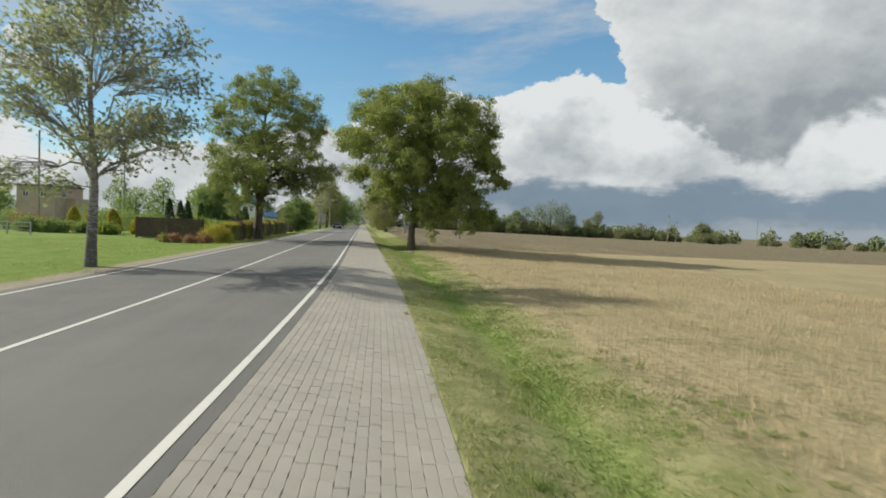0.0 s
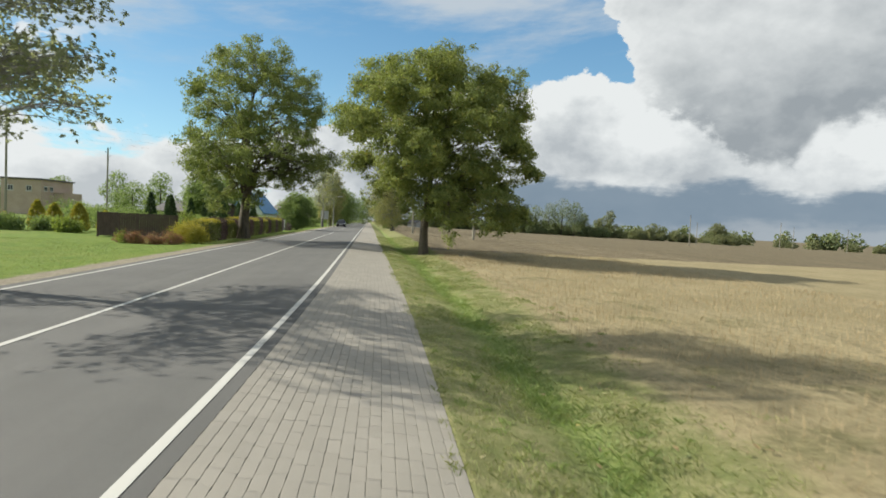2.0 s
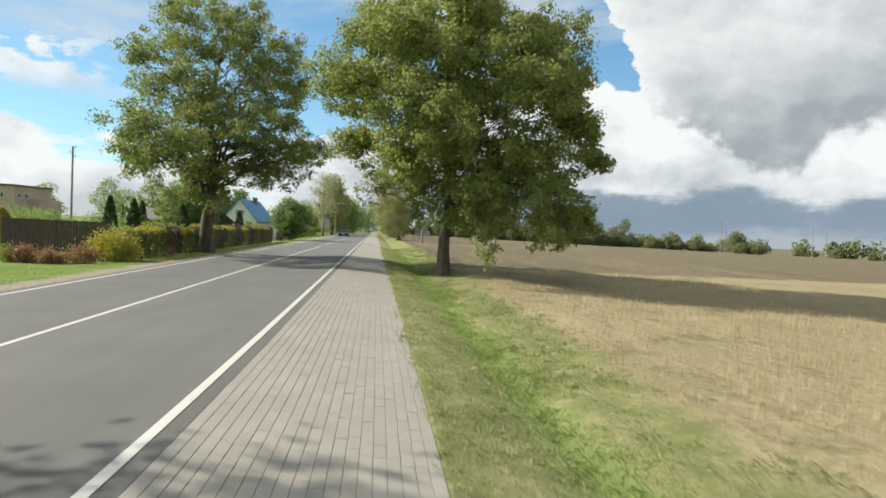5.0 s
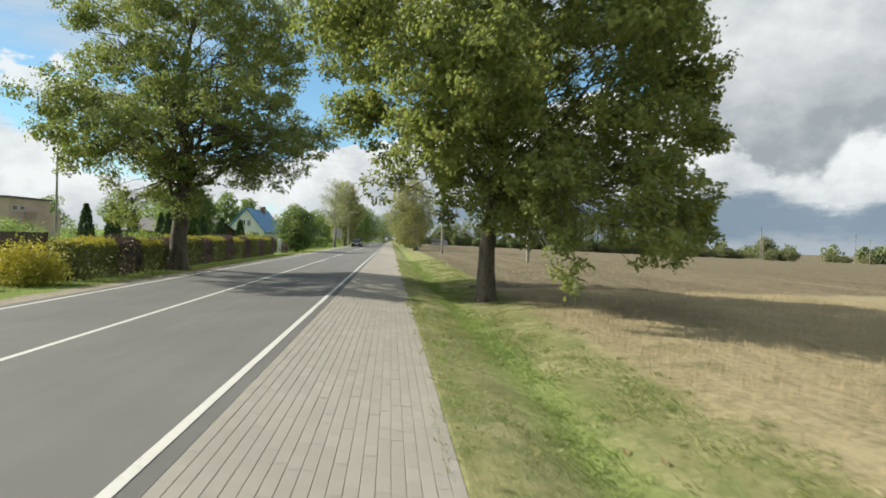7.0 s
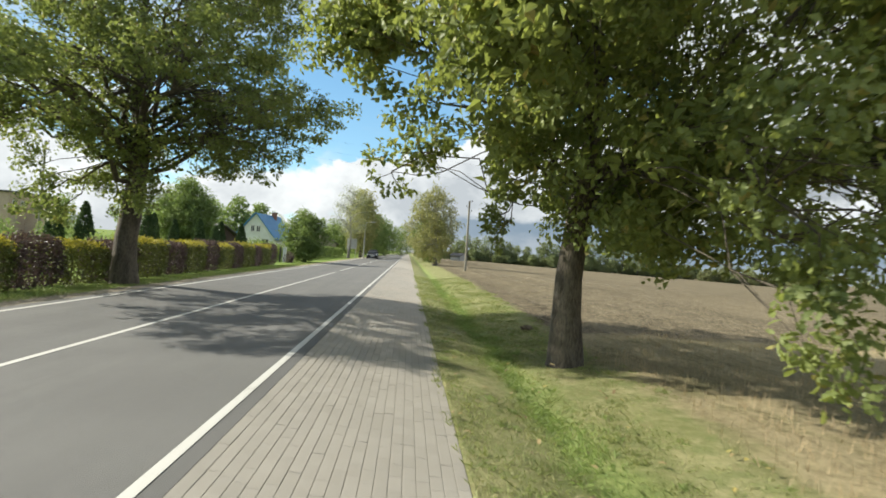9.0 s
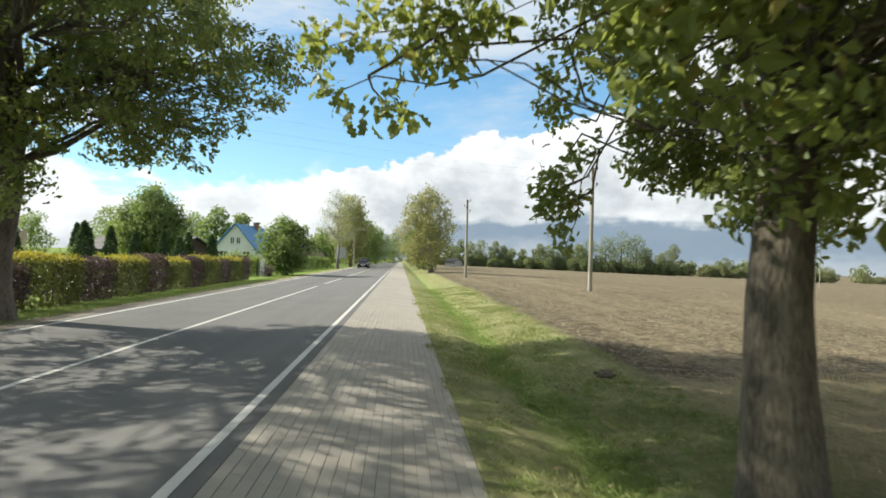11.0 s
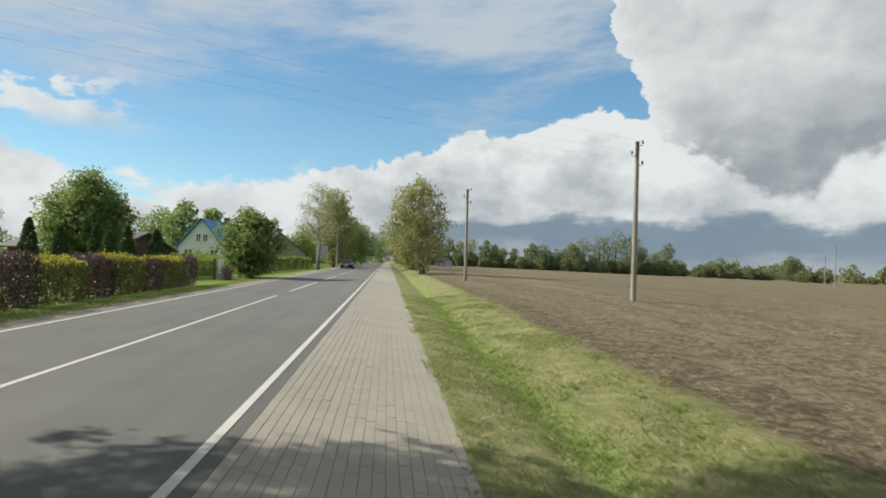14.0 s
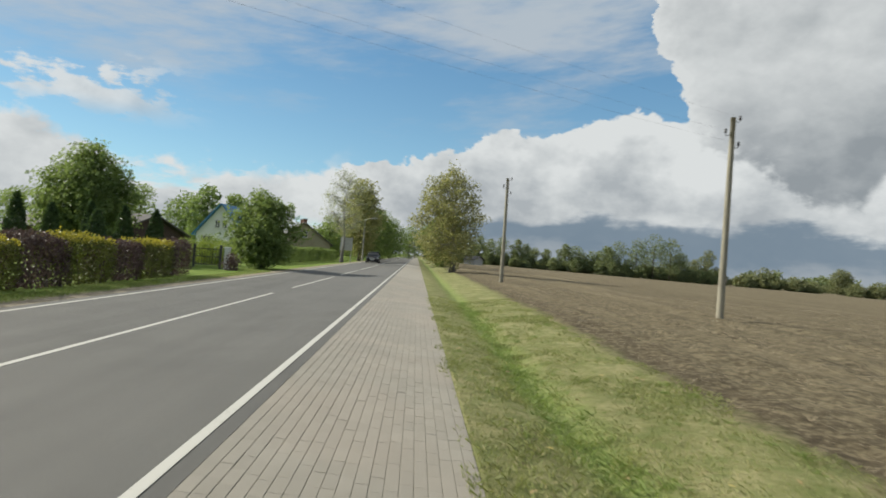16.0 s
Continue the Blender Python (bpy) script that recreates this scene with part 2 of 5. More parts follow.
def ground_colour(N):
    """Lawn and verge, sandy shoulder, stubble and tilled soil, by where they lie."""
    p = obj(N)
    s = N.add("ShaderNodeSeparateXYZ", {0: p})
    x, y = s.outputs[0], s.outputs[1]
    bend = N.m("POWER", N.m("MAXIMUM", N.m("SUBTRACT", 22.0, y), 0.0), 2.0)
    u = N.m("MULTIPLY_ADD", bend, 0.00095, x)
    n0 = N.noise(p, 0.25, 4.0)
    n1 = N.noise(p, 1.4, 6.0, 0.65)
    n2 = N.noise(p, 9.0, 5.0, 0.7)
    n3 = N.noise(p, 60.0, 3.0, 0.7)
    # verge
    tuft = N.m("ADD", N.m("MULTIPLY", n1, 0.6), N.m("MULTIPLY", n2, 0.4))
    verge = N.mix(N.step(tuft, 0.38, 0.66), (0.157, 0.168, 0.069), (0.319, 0.298, 0.159))
    n4 = N.noise(p, 3.6, 4.0, 0.6)
    verge = N.mix(N.m("MULTIPLY", N.step(n4, 0.48, 0.62), 0.55), verge, (0.123, 0.157, 0.055))
    verge = N.mix(N.m("MULTIPLY", N.step(N.noise(p, 5.3, 5.0, 0.7), 0.56, 0.68), 0.5), verge, (0.273, 0.228, 0.127))
    verge = N.mix(N.m("MULTIPLY", N.step(n3, 0.35, 0.7), 0.4), verge, (0.164, 0.173, 0.050))
    swale = N.m("MULTIPLY", N.step(N.m("ABSOLUTE", N.m("SUBTRACT", N.m("MULTIPLY_ADD", N.m("SUBTRACT", n1, 0.5), 0.8, u), 3.05)), 0.55, 0.05), 0.8)
    verge = N.mix(swale, verge, N.mix(N.step(n2, 0.35, 0.65), (0.137, 0.182, 0.055), (0.237, 0.287, 0.091)))
    # lawn beyond the road
    lawn = N.mix(N.step(N.m("ADD", N.m("MULTIPLY", n1, 0.5), N.m("MULTIPLY", n2, 0.5)), 0.35, 0.68), (0.091, 0.155, 0.027), (0.196, 0.250, 0.055))
    lawn = N.mix(N.step(n0, 0.5, 0.66, 0.0, 0.35), lawn, (0.218, 0.228, 0.068))
    sand = N.mix(N.step(n2, 0.3, 0.7), (0.200, 0.173, 0.127), (0.337, 0.300, 0.237))
    # stubble and tilled soil
    rows = N.noise(N.xyz(N.m("MULTIPLY", x, 7.0), N.m("MULTIPLY", y, 0.5), 2.0), 1.0, 4.0)
    straw = N.m("ADD", N.m("MULTIPLY", n2, 0.4), N.m("ADD", N.m("MULTIPLY", n3, 0.35), N.m("MULTIPLY", rows, 0.25)))
    stubble = N.mix(N.step(straw, 0.3, 0.62), (0.138, 0.111, 0.064), (0.369, 0.315, 0.187))
    stubble = N.mix(N.step(n0, 0.42, 0.62, 0.0, 0.45), stubble, (0.232, 0.196, 0.109))
    weeds = N.m("MULTIPLY", N.step(N.noise(p, 0.8, 5.0, 0.6), 0.52, 0.64), N.step(u, 11.0, 6.0, 0.15, 0.65))
    stubble = N.mix(weeds, stubble, N.mix(N.step(n2, 0.35, 0.65), (0.096, 0.098, 0.044), (0.214, 0.196, 0.100)))
    chips = N.step(N.noise(N.add("ShaderNodeMapping", {"Vector": p, "Scale": (1.0, 2.6, 1.0)}).outputs[0], 24.0, 6.0, 0.8), 0.52, 0.66)
    soil = N.mix(N.step(n2, 0.32, 0.62), (0.077, 0.065, 0.042), (0.211, 0.177, 0.113))
    soil = N.mix(N.m("MULTIPLY", chips, 0.5), soil, (0.309, 0.264, 0.173))
    clods = N.noise(p, 5.0, 6.0, 0.75)
    soil = N.mix(N.m("MULTIPLY", N.step(clods, 0.54, 0.43), 0.6), soil, (0.055, 0.044, 0.029))
    bands = N.noise(N.xyz(N.m("MULTIPLY", x, 0.5), N.m("MULTIPLY", y, 0.03), 0.0), 1.0, 4.0)
    soil = N.mix(N.step(bands, 0.45, 0.7, 0.0, 0.4), soil, (0.246, 0.205, 0.132))
    # tree shadow along the soil's verge side, painted in as a darker band
    edge = N.m("SUBTRACT", u, N.m("MULTIPLY_ADD", N.m("SUBTRACT", n1, 0.5), 2.2, 5.0))
    soil = N.mix(N.m("MULTIPLY", N.step(edge, 1.7, 0.4), N.step(n2, 0.62, 0.42, 0.15, 0.55)), soil, (0.056, 0.044, 0.030))
    till_y = N.m("ADD", 39.8, N.m("ADD", N.m("MULTIPLY", N.m("SUBTRACT", x, 5.0), 0.16), N.m("MULTIPLY", N.m("SUBTRACT", n1, 0.5), 3.0)))
    field = N.mix(N.step(N.m("SUBTRACT", y, till_y), -0.5, 0.6), stubble, soil)
    rim = N.m("MULTIPLY_ADD", N.step(y, -5.0, 60.0), 1.0, 4.1)
    e = N.m("SUBTRACT", N.m("ADD", u, N.m("MULTIPLY", N.m("SUBTRACT", n1, 0.5), 1.1)), rim)
    c = N.mix(N.step(e, -0.35, 0.35), verge, field)
    lip = N.m("ADD", u, N.m("MULTIPLY", N.m("SUBTRACT", n1, 0.5), 0.7))
    c = N.mix(N.step(lip, -7.35, -7.0), lawn, c)
    shoulder = N.m("MULTIPLY", N.step(lip, -7.35, -7.0), N.step(u, -2.0, -3.0))
    c = N.mix(shoulder, c, sand)
    return c, N.m("ADD", N.m("MULTIPLY", n2, 1.2), n3)


M_GROUND = material("ground", ground_colour, 0.95, bump=0.9, spec=0.1)

M_OAK = leafy("oak_leaf", (0.080, 0.115, 0.043), (0.285, 0.326, 0.098), (0.350, 0.285, 0.088), 0.07, 0.40)
M_OAK_L = leafy("oak_leaf_pale", (0.078, 0.112, 0.045), (0.255, 0.300, 0.096), (0.330, 0.270, 0.085), 0.05, 0.38)
M_BIRCH = leafy("birch_leaf", (0.165, 0.195, 0.125), (0.320, 0.345, 0.215), (0.400, 0.360, 0.180), 0.05, 0.55)
M_WILLOWY = leafy("drooping_birch_leaf", (0.170, 0.180, 0.082), (0.335, 0.335, 0.160), (0.400, 0.345, 0.150), 0.09, 0.45)
M_GREEN = leafy("garden_leaf", (0.086, 0.132, 0.048), (0.225, 0.295, 0.105), None, 0, 0.42)
M_BRIGHT = leafy("pale_garden_leaf", (0.112, 0.165, 0.033), (0.270, 0.330, 0.075), None, 0, 0.35)
M_FAR = leafy("far_wood_leaf", (0.105, 0.140, 0.075), (0.215, 0.255, 0.115), (0.280, 0.250, 0.110), 0.15, 0.35)
M_FARPALE = leafy("far_bush_leaf", (0.110, 0.135, 0.072), (0.230, 0.250, 0.115), (0.28, 0.24, 0.11), 0.15, 0.3)
M_DARK = leafy("thuja_leaf", (0.030, 0.060, 0.029), (0.085, 0.130, 0.050), None, 0, 0.2)
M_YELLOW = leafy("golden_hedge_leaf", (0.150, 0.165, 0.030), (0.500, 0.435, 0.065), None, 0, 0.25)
# darker copy of the golden leaf: shade on the hedge's sides, put into the colour
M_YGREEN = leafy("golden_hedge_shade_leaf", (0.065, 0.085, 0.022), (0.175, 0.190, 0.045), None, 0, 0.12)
M_PURPLE = leafy("purple_hedge_leaf", (0.052, 0.036, 0.042), (0.140, 0.095, 0.098), None, 0, 0.2)
M_RED = leafy("red_shrub_leaf", (0.140, 0.070, 0.050), (0.330, 0.175, 0.110), (0.240, 0.220, 0.070), 0.35, 0.3)
M_BARK = mottled((0.040, 0.033, 0.025), (0.165, 0.140, 0.105), 5.0, 40.0, name="oak_bark", rough=0.95, bump=1.0, stretch=(1, 1, 0.25))
M_TWIG = mottled((0.05, 0.043, 0.036), (0.13, 0.11, 0.09), 6.0, name="twig_bark", rough=0.9)


def birch_bark(N):
    p = obj(N)
    a = N.noise(N.add("ShaderNodeMapping", {"Vector": p, "Scale": (3.0, 3.0, 9.0)}).outputs[0], 2.2, 5.0, 0.7)
    s = N.add("ShaderNodeSeparateXYZ", {0: p})
    low = N.step(s.outputs[2], 2.2, 0.2, 0.0, 0.16)
    return N.mix(N.step(N.m("ADD", a, low), 0.50, 0.62), (0.30, 0.288, 0.262), (0.105, 0.095, 0.083)), a


M_BIRCHBARK = material("birch_bark", birch_bark, 0.85, bump=0.6)


# ---- building helpers ----
def mesh_fast(name, verts, loops, totals, mats, index=None, smooth=False):
    """A mesh from arrays: corners of all faces one after the other, and the number of corners of each."""
    me = bpy.data.meshes.new(name)
    verts, loops, totals = np.asarray(verts, np.float32), np.asarray(loops, np.int32), np.asarray(totals, np.int32)
    me.vertices.add(len(verts))
    me.vertices.foreach_set("co", verts.ravel())
    me.loops.add(len(loops))
    me.loops.foreach_set("vertex_index", loops)
    me.polygons.add(len(totals))
    me.polygons.foreach_set("loop_start", np.concatenate([[0], np.cumsum(totals)[:-1]]).astype(np.int32))
    me.polygons.foreach_set("loop_total", totals)
    for mat in mats:
        me.materials.append(mat)
    if index is not None:
        me.polygons.foreach_set("material_index", np.asarray(index, np.int32))
    me.polygons.foreach_set("use_smooth", np.full(len(totals), smooth))
    me.update(calc_edges=True)
    return me


def part(name, data, mat, parent, label=""):
    """Links a bmesh or mesh as one object under a thing or a part."""
    if isinstance(data, bmesh.types.BMesh):
        me = bpy.data.meshes.new(name)
        data.to_mesh(me)
        data.free()
    else:
        me = data
    if mat is not None and not me.materials:
        me.materials.append(mat)
    ob = new(name, me)
    if parent is not None:
        ob.parent = parent
    if label:
        tagged(ob, label)
    return ob


def thing(name, at, label, category, group="", kind="", turn=0.0):
    ob = new(name)
    ob.empty_display_size = 0.2
    ob.matrix_world = pose(*at, 0, 0, turn)
    return tagged(ob, label, category, group, kind)


def box(bm, x0, x1, y0, y1, z0, z1, bevel=0.0):
    made = bmesh.ops.create_cube(bm, size=1.0, matrix=Matrix.LocRotScale(((x0 + x1) / 2, (y0 + y1) / 2, (z0 + z1) / 2), None, (abs(x1 - x0), abs(y1 - y0), abs(z1 - z0))))
    if bevel:
        edges = list({e for v in made["verts"] for e in v.link_edges})
        bmesh.ops.bevel(bm, geom=edges, offset=bevel, segments=2, affect="EDGES", profile=0.5)
    return bm


def boxed(*args, **kw):
    return box(bmesh.new(), *args, **kw)


class Tubes:
    """Gathers tapered tubes into one mesh."""

    def __init__(self):
        self.v, self.l, self.t, self.n = [], [], [], 0

    def add(self, pts, radii, sides=6, cap=True):
        pts = np.asarray(pts, float)
        k = len(pts)
        tang = np.gradient(pts, axis=0)
        tang /= np.linalg.norm(tang, axis=1)[:, None] + 1e-9
        ref = np.array([0.31, 0.95, 0.05]) if abs(tang[0, 2]) > 0.7 else np.array([0.0, 0.05, 1.0])
        a = np.cross(tang, ref)
        a /= np.linalg.norm(a, axis=1)[:, None] + 1e-9
        b = np.cross(tang, a)
        ang = np.arange(sides) * 2 * np.pi / sides
        ring = a[:, None] * np.cos(ang)[None, :, None] + b[:, None] * np.sin(ang)[None, :, None]
        self.v.append((pts[:, None] + ring * np.asarray(radii, float)[:, None, None]).reshape(-1, 3))
        i, j = np.meshgrid(np.arange(k - 1), np.arange(sides), indexing="ij")
        q = np.stack([i * sides + j, i * sides + (j + 1) % sides, (i + 1) * sides + (j + 1) % sides, (i + 1) * sides + j], -1).reshape(-1, 4)
        self.l.append((q[:, ::-1] + self.n).ravel())
        self.t.append(np.full(len(q), 4))
        if cap:
            self.l.append(np.arange(sides) + self.n + (k - 1) * sides)
            self.t.append([sides])
        self.n += k * sides

    def mesh(self, name, mat, smooth=True):
        return mesh_fast(name, np.concatenate(self.v), np.concatenate(self.l), np.concatenate(self.t), [mat], smooth=smooth)


LEAF = {
    "oak": [(0, 0), (0.22, 0.20), (0.36, 0.12), (0.52, 0.29), (0.64, 0.17), (0.84, 0.24), (1.0, 0.02), (0.82, -0.23), (0.66, -0.16), (0.50, -0.30), (0.35, -0.12), (0.20, -0.19)],
    "wide": [(0, 0), (0.5, 0.34), (1.0, 0.0), (0.5, -0.34)],
    "oval": [(0, 0), (0.35, 0.28), (0.75, 0.20), (1.0, 0.0), (0.75, -0.20), (0.35, -0.28)],
    "spray": [(0, 0), (0.3, 0.34), (0.55, 0.18), (0.8, 0.36), (1.0, 0.0), (0.7, -0.30), (0.45, -0.16), (0.25, -0.36)],
    "straw": [(0, 0.03), (1.0, 0.035), (1.0, -0.03), (0, -0.035)],
    "kite": [(0, 0), (0.45, 0.28), (1.0, 0.0), (0.45, -0.28)],
}


def leaves(name, at, size, mats, rng, shape="kite", out=None, droop=0.0, up=0.5, index=None, spread=0.35, follow=0.5):
    """Leaves at the given places, turned at random, more or less level, hanging by droop."""
    at = np.asarray(at, float)
    n = len(at)
    normal = rng.normal(size=(n, 3)) * (1 - up) + np.array([0, 0, up])
    if out is not None:
        normal += out * follow
    normal /= np.linalg.norm(normal, axis=1)[:, None] + 1e-9
    along = rng.normal(size=(n, 3)) + (0 if out is None else out * 0.6)
    along[:, 2] -= droop
    along -= normal * np.sum(along * normal, 1)[:, None]
    along /= np.linalg.norm(along, axis=1)[:, None] + 1e-9
    across = np.cross(normal, along)
    uv = np.array(LEAF[shape])
    k = len(uv)
    s = (size * (1 + spread * rng.uniform(-1, 1, n)))[:, None, None]
    fold = np.abs(uv[:, 1]) * 0.5 - uv[:, 0] ** 2 * 0.18
    v = at[:, None] + s * (uv[None, :, :1] * along[:, None] + uv[None, :, 1:] * across[:, None] + fold[None, :, None] * normal[:, None])
    return mesh_fast(name, v.reshape(-1, 3), np.arange(n * k), np.full(n, k), mats, index)


def ellipsoid_points(rng, blobs, per, inner=0.55):
    """Places of clumps on and in a heap of round masses, fewer where one mass covers another."""
    out_p, out_n, owner = [], [], []
    B = np.array(blobs, float)
    top_size = np.quantile(B[:, 3] * B[:, 4], 0.7)
    for i, (cx, cy, cz, rx, ry, rz) in enumerate(B):
        count = max(18, int(per * (rx * ry / top_size) ** 0.9))
        d = rng.normal(size=(count, 3))
        d /= np.linalg.norm(d, axis=1)[:, None]
        r = rng.uniform(inner ** 2, 1.0, count) ** 0.5
        p = np.array([cx, cy, cz]) + d * r[:, None] * np.array([rx, ry, rz])
        q = (p[:, None] - B[None, :, :3]) / B[None, :, 3:]
        deep = (np.sum(q * q, 2) < 0.45).sum(1) - (np.sum(q[:, i] ** 2, 1) < 0.45)
        keep = (deep == 0) | (rng.uniform(size=count) < 0.25)
        out_p.append(p[keep]); out_n.append(d[keep]); owner.append(np.full(keep.sum(), i))
    return np.concatenate(out_p), np.concatenate(out_n), np.concatenate(owner)


def crown_masses(rng, profile, count, centre, lean=(0, 0), size=(1.2, 1.9), squash=0.8):
    """Round masses under an outline given as (height, reach) pairs."""
    zs, rs = np.array(profile).T
    blobs = []
    w = np.interp(np.linspace(zs[0], zs[-1], 200), zs, rs) + 0.4
    cdf = np.cumsum(w) / w.sum()
    for i in range(count):
        z = np.interp((i + rng.uniform(0.2, 0.8)) / count, cdf, np.linspace(zs[0], zs[-1], 200))
        b = rng.uniform(*size)
        reach = max(0.0, np.interp(z, zs, rs) - b * 0.75) * (rng.uniform(0.80, 1.08) if i % 4 else rng.uniform(0.1, 0.6))
        a = i * 2.39996 + rng.uniform(-0.35, 0.35)
        f = (z - zs[0]) / (zs[-1] - zs[0])
        blobs.append((centre[0] + lean[0] * f + math.cos(a) * reach, centre[1] + lean[1] * f + math.sin(a) * reach, z, b, b, b * squash))
    return blobs


def bough(rng, a, b, sag=0.12, steps=6, wild=0.06):
    """A bent line from a to b that rises first and levels out."""
    a, b = np.asarray(a, float), np.asarray(b, float)
    t = np.linspace(0, 1, steps)[:, None]
    length = np.linalg.norm(b - a)
    mid = a * (1 - t) + b * t
    mid[:, 2] += (np.sin(t * np.pi) * sag * length)[:, 0]
    mid[1:-1] += rng.normal(size=(steps - 2, 3)) * wild * length * 0.5
    return mid


def spaced(rng, p, gaps):
    """Which of the points to keep so that none lies nearer than its gap to another."""
    taken, keep = {}, np.zeros(len(p), bool)
    cells = np.floor(p / gaps.max()).astype(int)
    near = [(a, b, c) for a in (-1, 0, 1) for b in (-1, 0, 1) for c in (-1, 0, 1)]
    for i in rng.permutation(len(p)):
        cx, cy, cz = cells[i]
        if all(np.sum((p[i] - q) ** 2) >= gaps[i] ** 2 for a, b, c in near for q in taken.get((cx + a, cy + b, cz + c), ())):
            taken.setdefault((cx, cy, cz), []).append(p[i])
            keep[i] = True
    return keep


def tree(name, at, label, seed, profile, masses, trunk_r, fork_z, leaf_mat, leaf="spray", leaf_size=0.2, clumps=60, per=24, spread=0.32,
         bark=None, lean=(0, 0), size=(1.2, 1.9), twigs=3, up=0.45, droop=0.3, extra=(), group="", squash=0.8, inner=0.55, centre=(0, 0), sides=10, flare=1.5, bend=0.15, keep=None, tuft=5, limbed=False, fill=0, limb=1.0, lobed=None, crisp=None):
    """A tree as a thing: trunk with flared foot, branches, and a crown of single leaves on boughs."""
    rng = np.random.default_rng(seed)
    root = thing(name, at, label, "tree", group)
    bark = bark or M_BARK
    blobs = crown_masses(rng, profile, masses, centre, lean, size, squash) + list(extra)
    top = max(b[2] for b in blobs)
    trunk = Tubes()
    th = fork_z + (top - fork_z) * 0.72
    tz = np.array([-0.25, 0.0, 0.12, 0.35, 0.8, *np.linspace(1.4, th, 7)])
    k = np.clip((tz - fork_z) / (th - fork_z), 0, 1)
    tx = centre[0] * 0.6 * k + lean[0] * k * 0.7 + np.sin(tz * 0.9 + seed) * bend * np.clip(tz / 3, 0, 1)
    ty = centre[1] * 0.6 * k + lean[1] * k * 0.7 + np.cos(tz * 0.7 + seed) * bend * np.clip(tz / 3, 0, 1)
    tr = trunk_r * np.interp(tz, [-0.25, 0.0, 0.35, 0.9, fork_z, th], [flare * 1.15, flare, 1.18, 1.0, 0.86, 0.16])
    line = np.stack([tx, ty, tz], 1)
    trunk.add(line, tr, sides + 4)
    part("trunk", trunk.mesh("trunk", bark), None, root)
    p, n, owner = ellipsoid_points(rng, blobs, clumps, inner)
    before = np.bincount(owner, minlength=len(blobs))
    if keep is not None:
        ok = keep(p)
        p, n, owner = p[ok], n[ok], owner[ok]
    after = np.bincount(owner, minlength=len(blobs))
    ok = (after >= 0.5 * before)[owner]
    p, n, owner = p[ok], n[ok], owner[ok]
    if crisp:
        ok = spaced(rng, p, crisp[0] * (np.where(lobed(p), 0.38, 1.0) if lobed is not None else np.ones(len(p))))
        p, n, owner = p[ok], n[ok], owner[ok]
    limbs, tips = Tubes(), []
    for i, (cx, cy, cz, rx, ry, rz) in enumerate(blobs):
        start_z = np.clip(cz - np.hypot(cx - centre[0], cy - centre[1]) * rng.uniform(0.35, 0.8) - 0.4, fork_z * (0.95 + 0.55 * rng.uniform()), th * 0.97)
        a = np.array([np.interp(start_z, tz, line[:, 0]), np.interp(start_z, tz, line[:, 1]), start_z])
        pts = bough(rng, a, (cx, cy, cz), 0.10, 7, 0.11)
        r0 = max(0.03 if rx > 0.5 else 0.011, np.interp(start_z, tz, tr) * rng.uniform(0.30, 0.48) * limb * min(1.0, rx / 1.15) ** 1.5)
        rad = np.linspace(r0, max(0.012, r0 * 0.2), len(pts))
        tips.append((pts, rad))
        if after[i] < 0.5 * before[i]:
            continue
        if limbed:
            one = Tubes()
            one.add(pts, rad, 7)
            part("limb", one.mesh("limb", bark), None, root)
        else:
            limbs.add(pts, rad, 6)
    sub = rng.uniform(size=len(p)) < twigs / 10
    for q, i in zip(p[sub], owner[sub]):
        pts, rad = tips[i]
        j = rng.integers(2, len(pts))
        limbs.add(bough(rng, pts[j], q, 0.05, 4), np.linspace(max(0.01, rad[j] * 0.5), 0.005, 4), 4, cap=False)
    if crisp:
        # bunches of leaves round the twig ends, some standing out, with clear gaps between them
        loose = np.where(lobed(p), 0.15, 1.0) if lobed is not None else np.ones(len(p))
        p = p + n * (rng.uniform(-0.55, 0.35, len(p)) * loose)[:, None]
        if keep is not None:
            ok = keep(p)
            p, n, owner = p[ok], n[ok], owner[ok]
        size_t = rng.uniform(crisp[1], crisp[2], len(p)) * (np.where(lobed(p), 0.52, 1.0) if lobed is not None else 1.0)
        count = np.maximum(6, (per * (size_t / crisp[2]) ** 2).astype(int))
        own = np.repeat(np.arange(len(p)), count)
        d = rng.normal(size=(len(own), 3))
        d /= np.linalg.norm(d, axis=1)[:, None]
        r = rng.uniform(0.05, 1.0, len(own)) ** 0.6 * size_t[own] * (1 + 0.25 * np.sin(d[:, 0] * 5 + own) * np.cos(d[:, 1] * 4 + own * 0.7))
        at_l = p[own] + d * r[:, None] * np.array([1, 1, 0.72])
        out_l = n[own] * 0.6 + d * 0.7
    else:
        flat = np.array([1, 1, 0.75])
        tufts = (p[:, None] + rng.normal(size=(len(p), tuft, 3)) * spread * flat).reshape(-1, 3)
        each = max(1, per // tuft)
        at_l = (tufts[:, None] + rng.normal(size=(len(tufts), each, 3)) * leaf_size * 0.22).reshape(-1, 3)
        out_l = np.repeat(n, tuft * each, 0)
    if limbs.n:
        tagged(part("branchwork", limbs.mesh("branchwork", bark), None, root), kind="stuff")
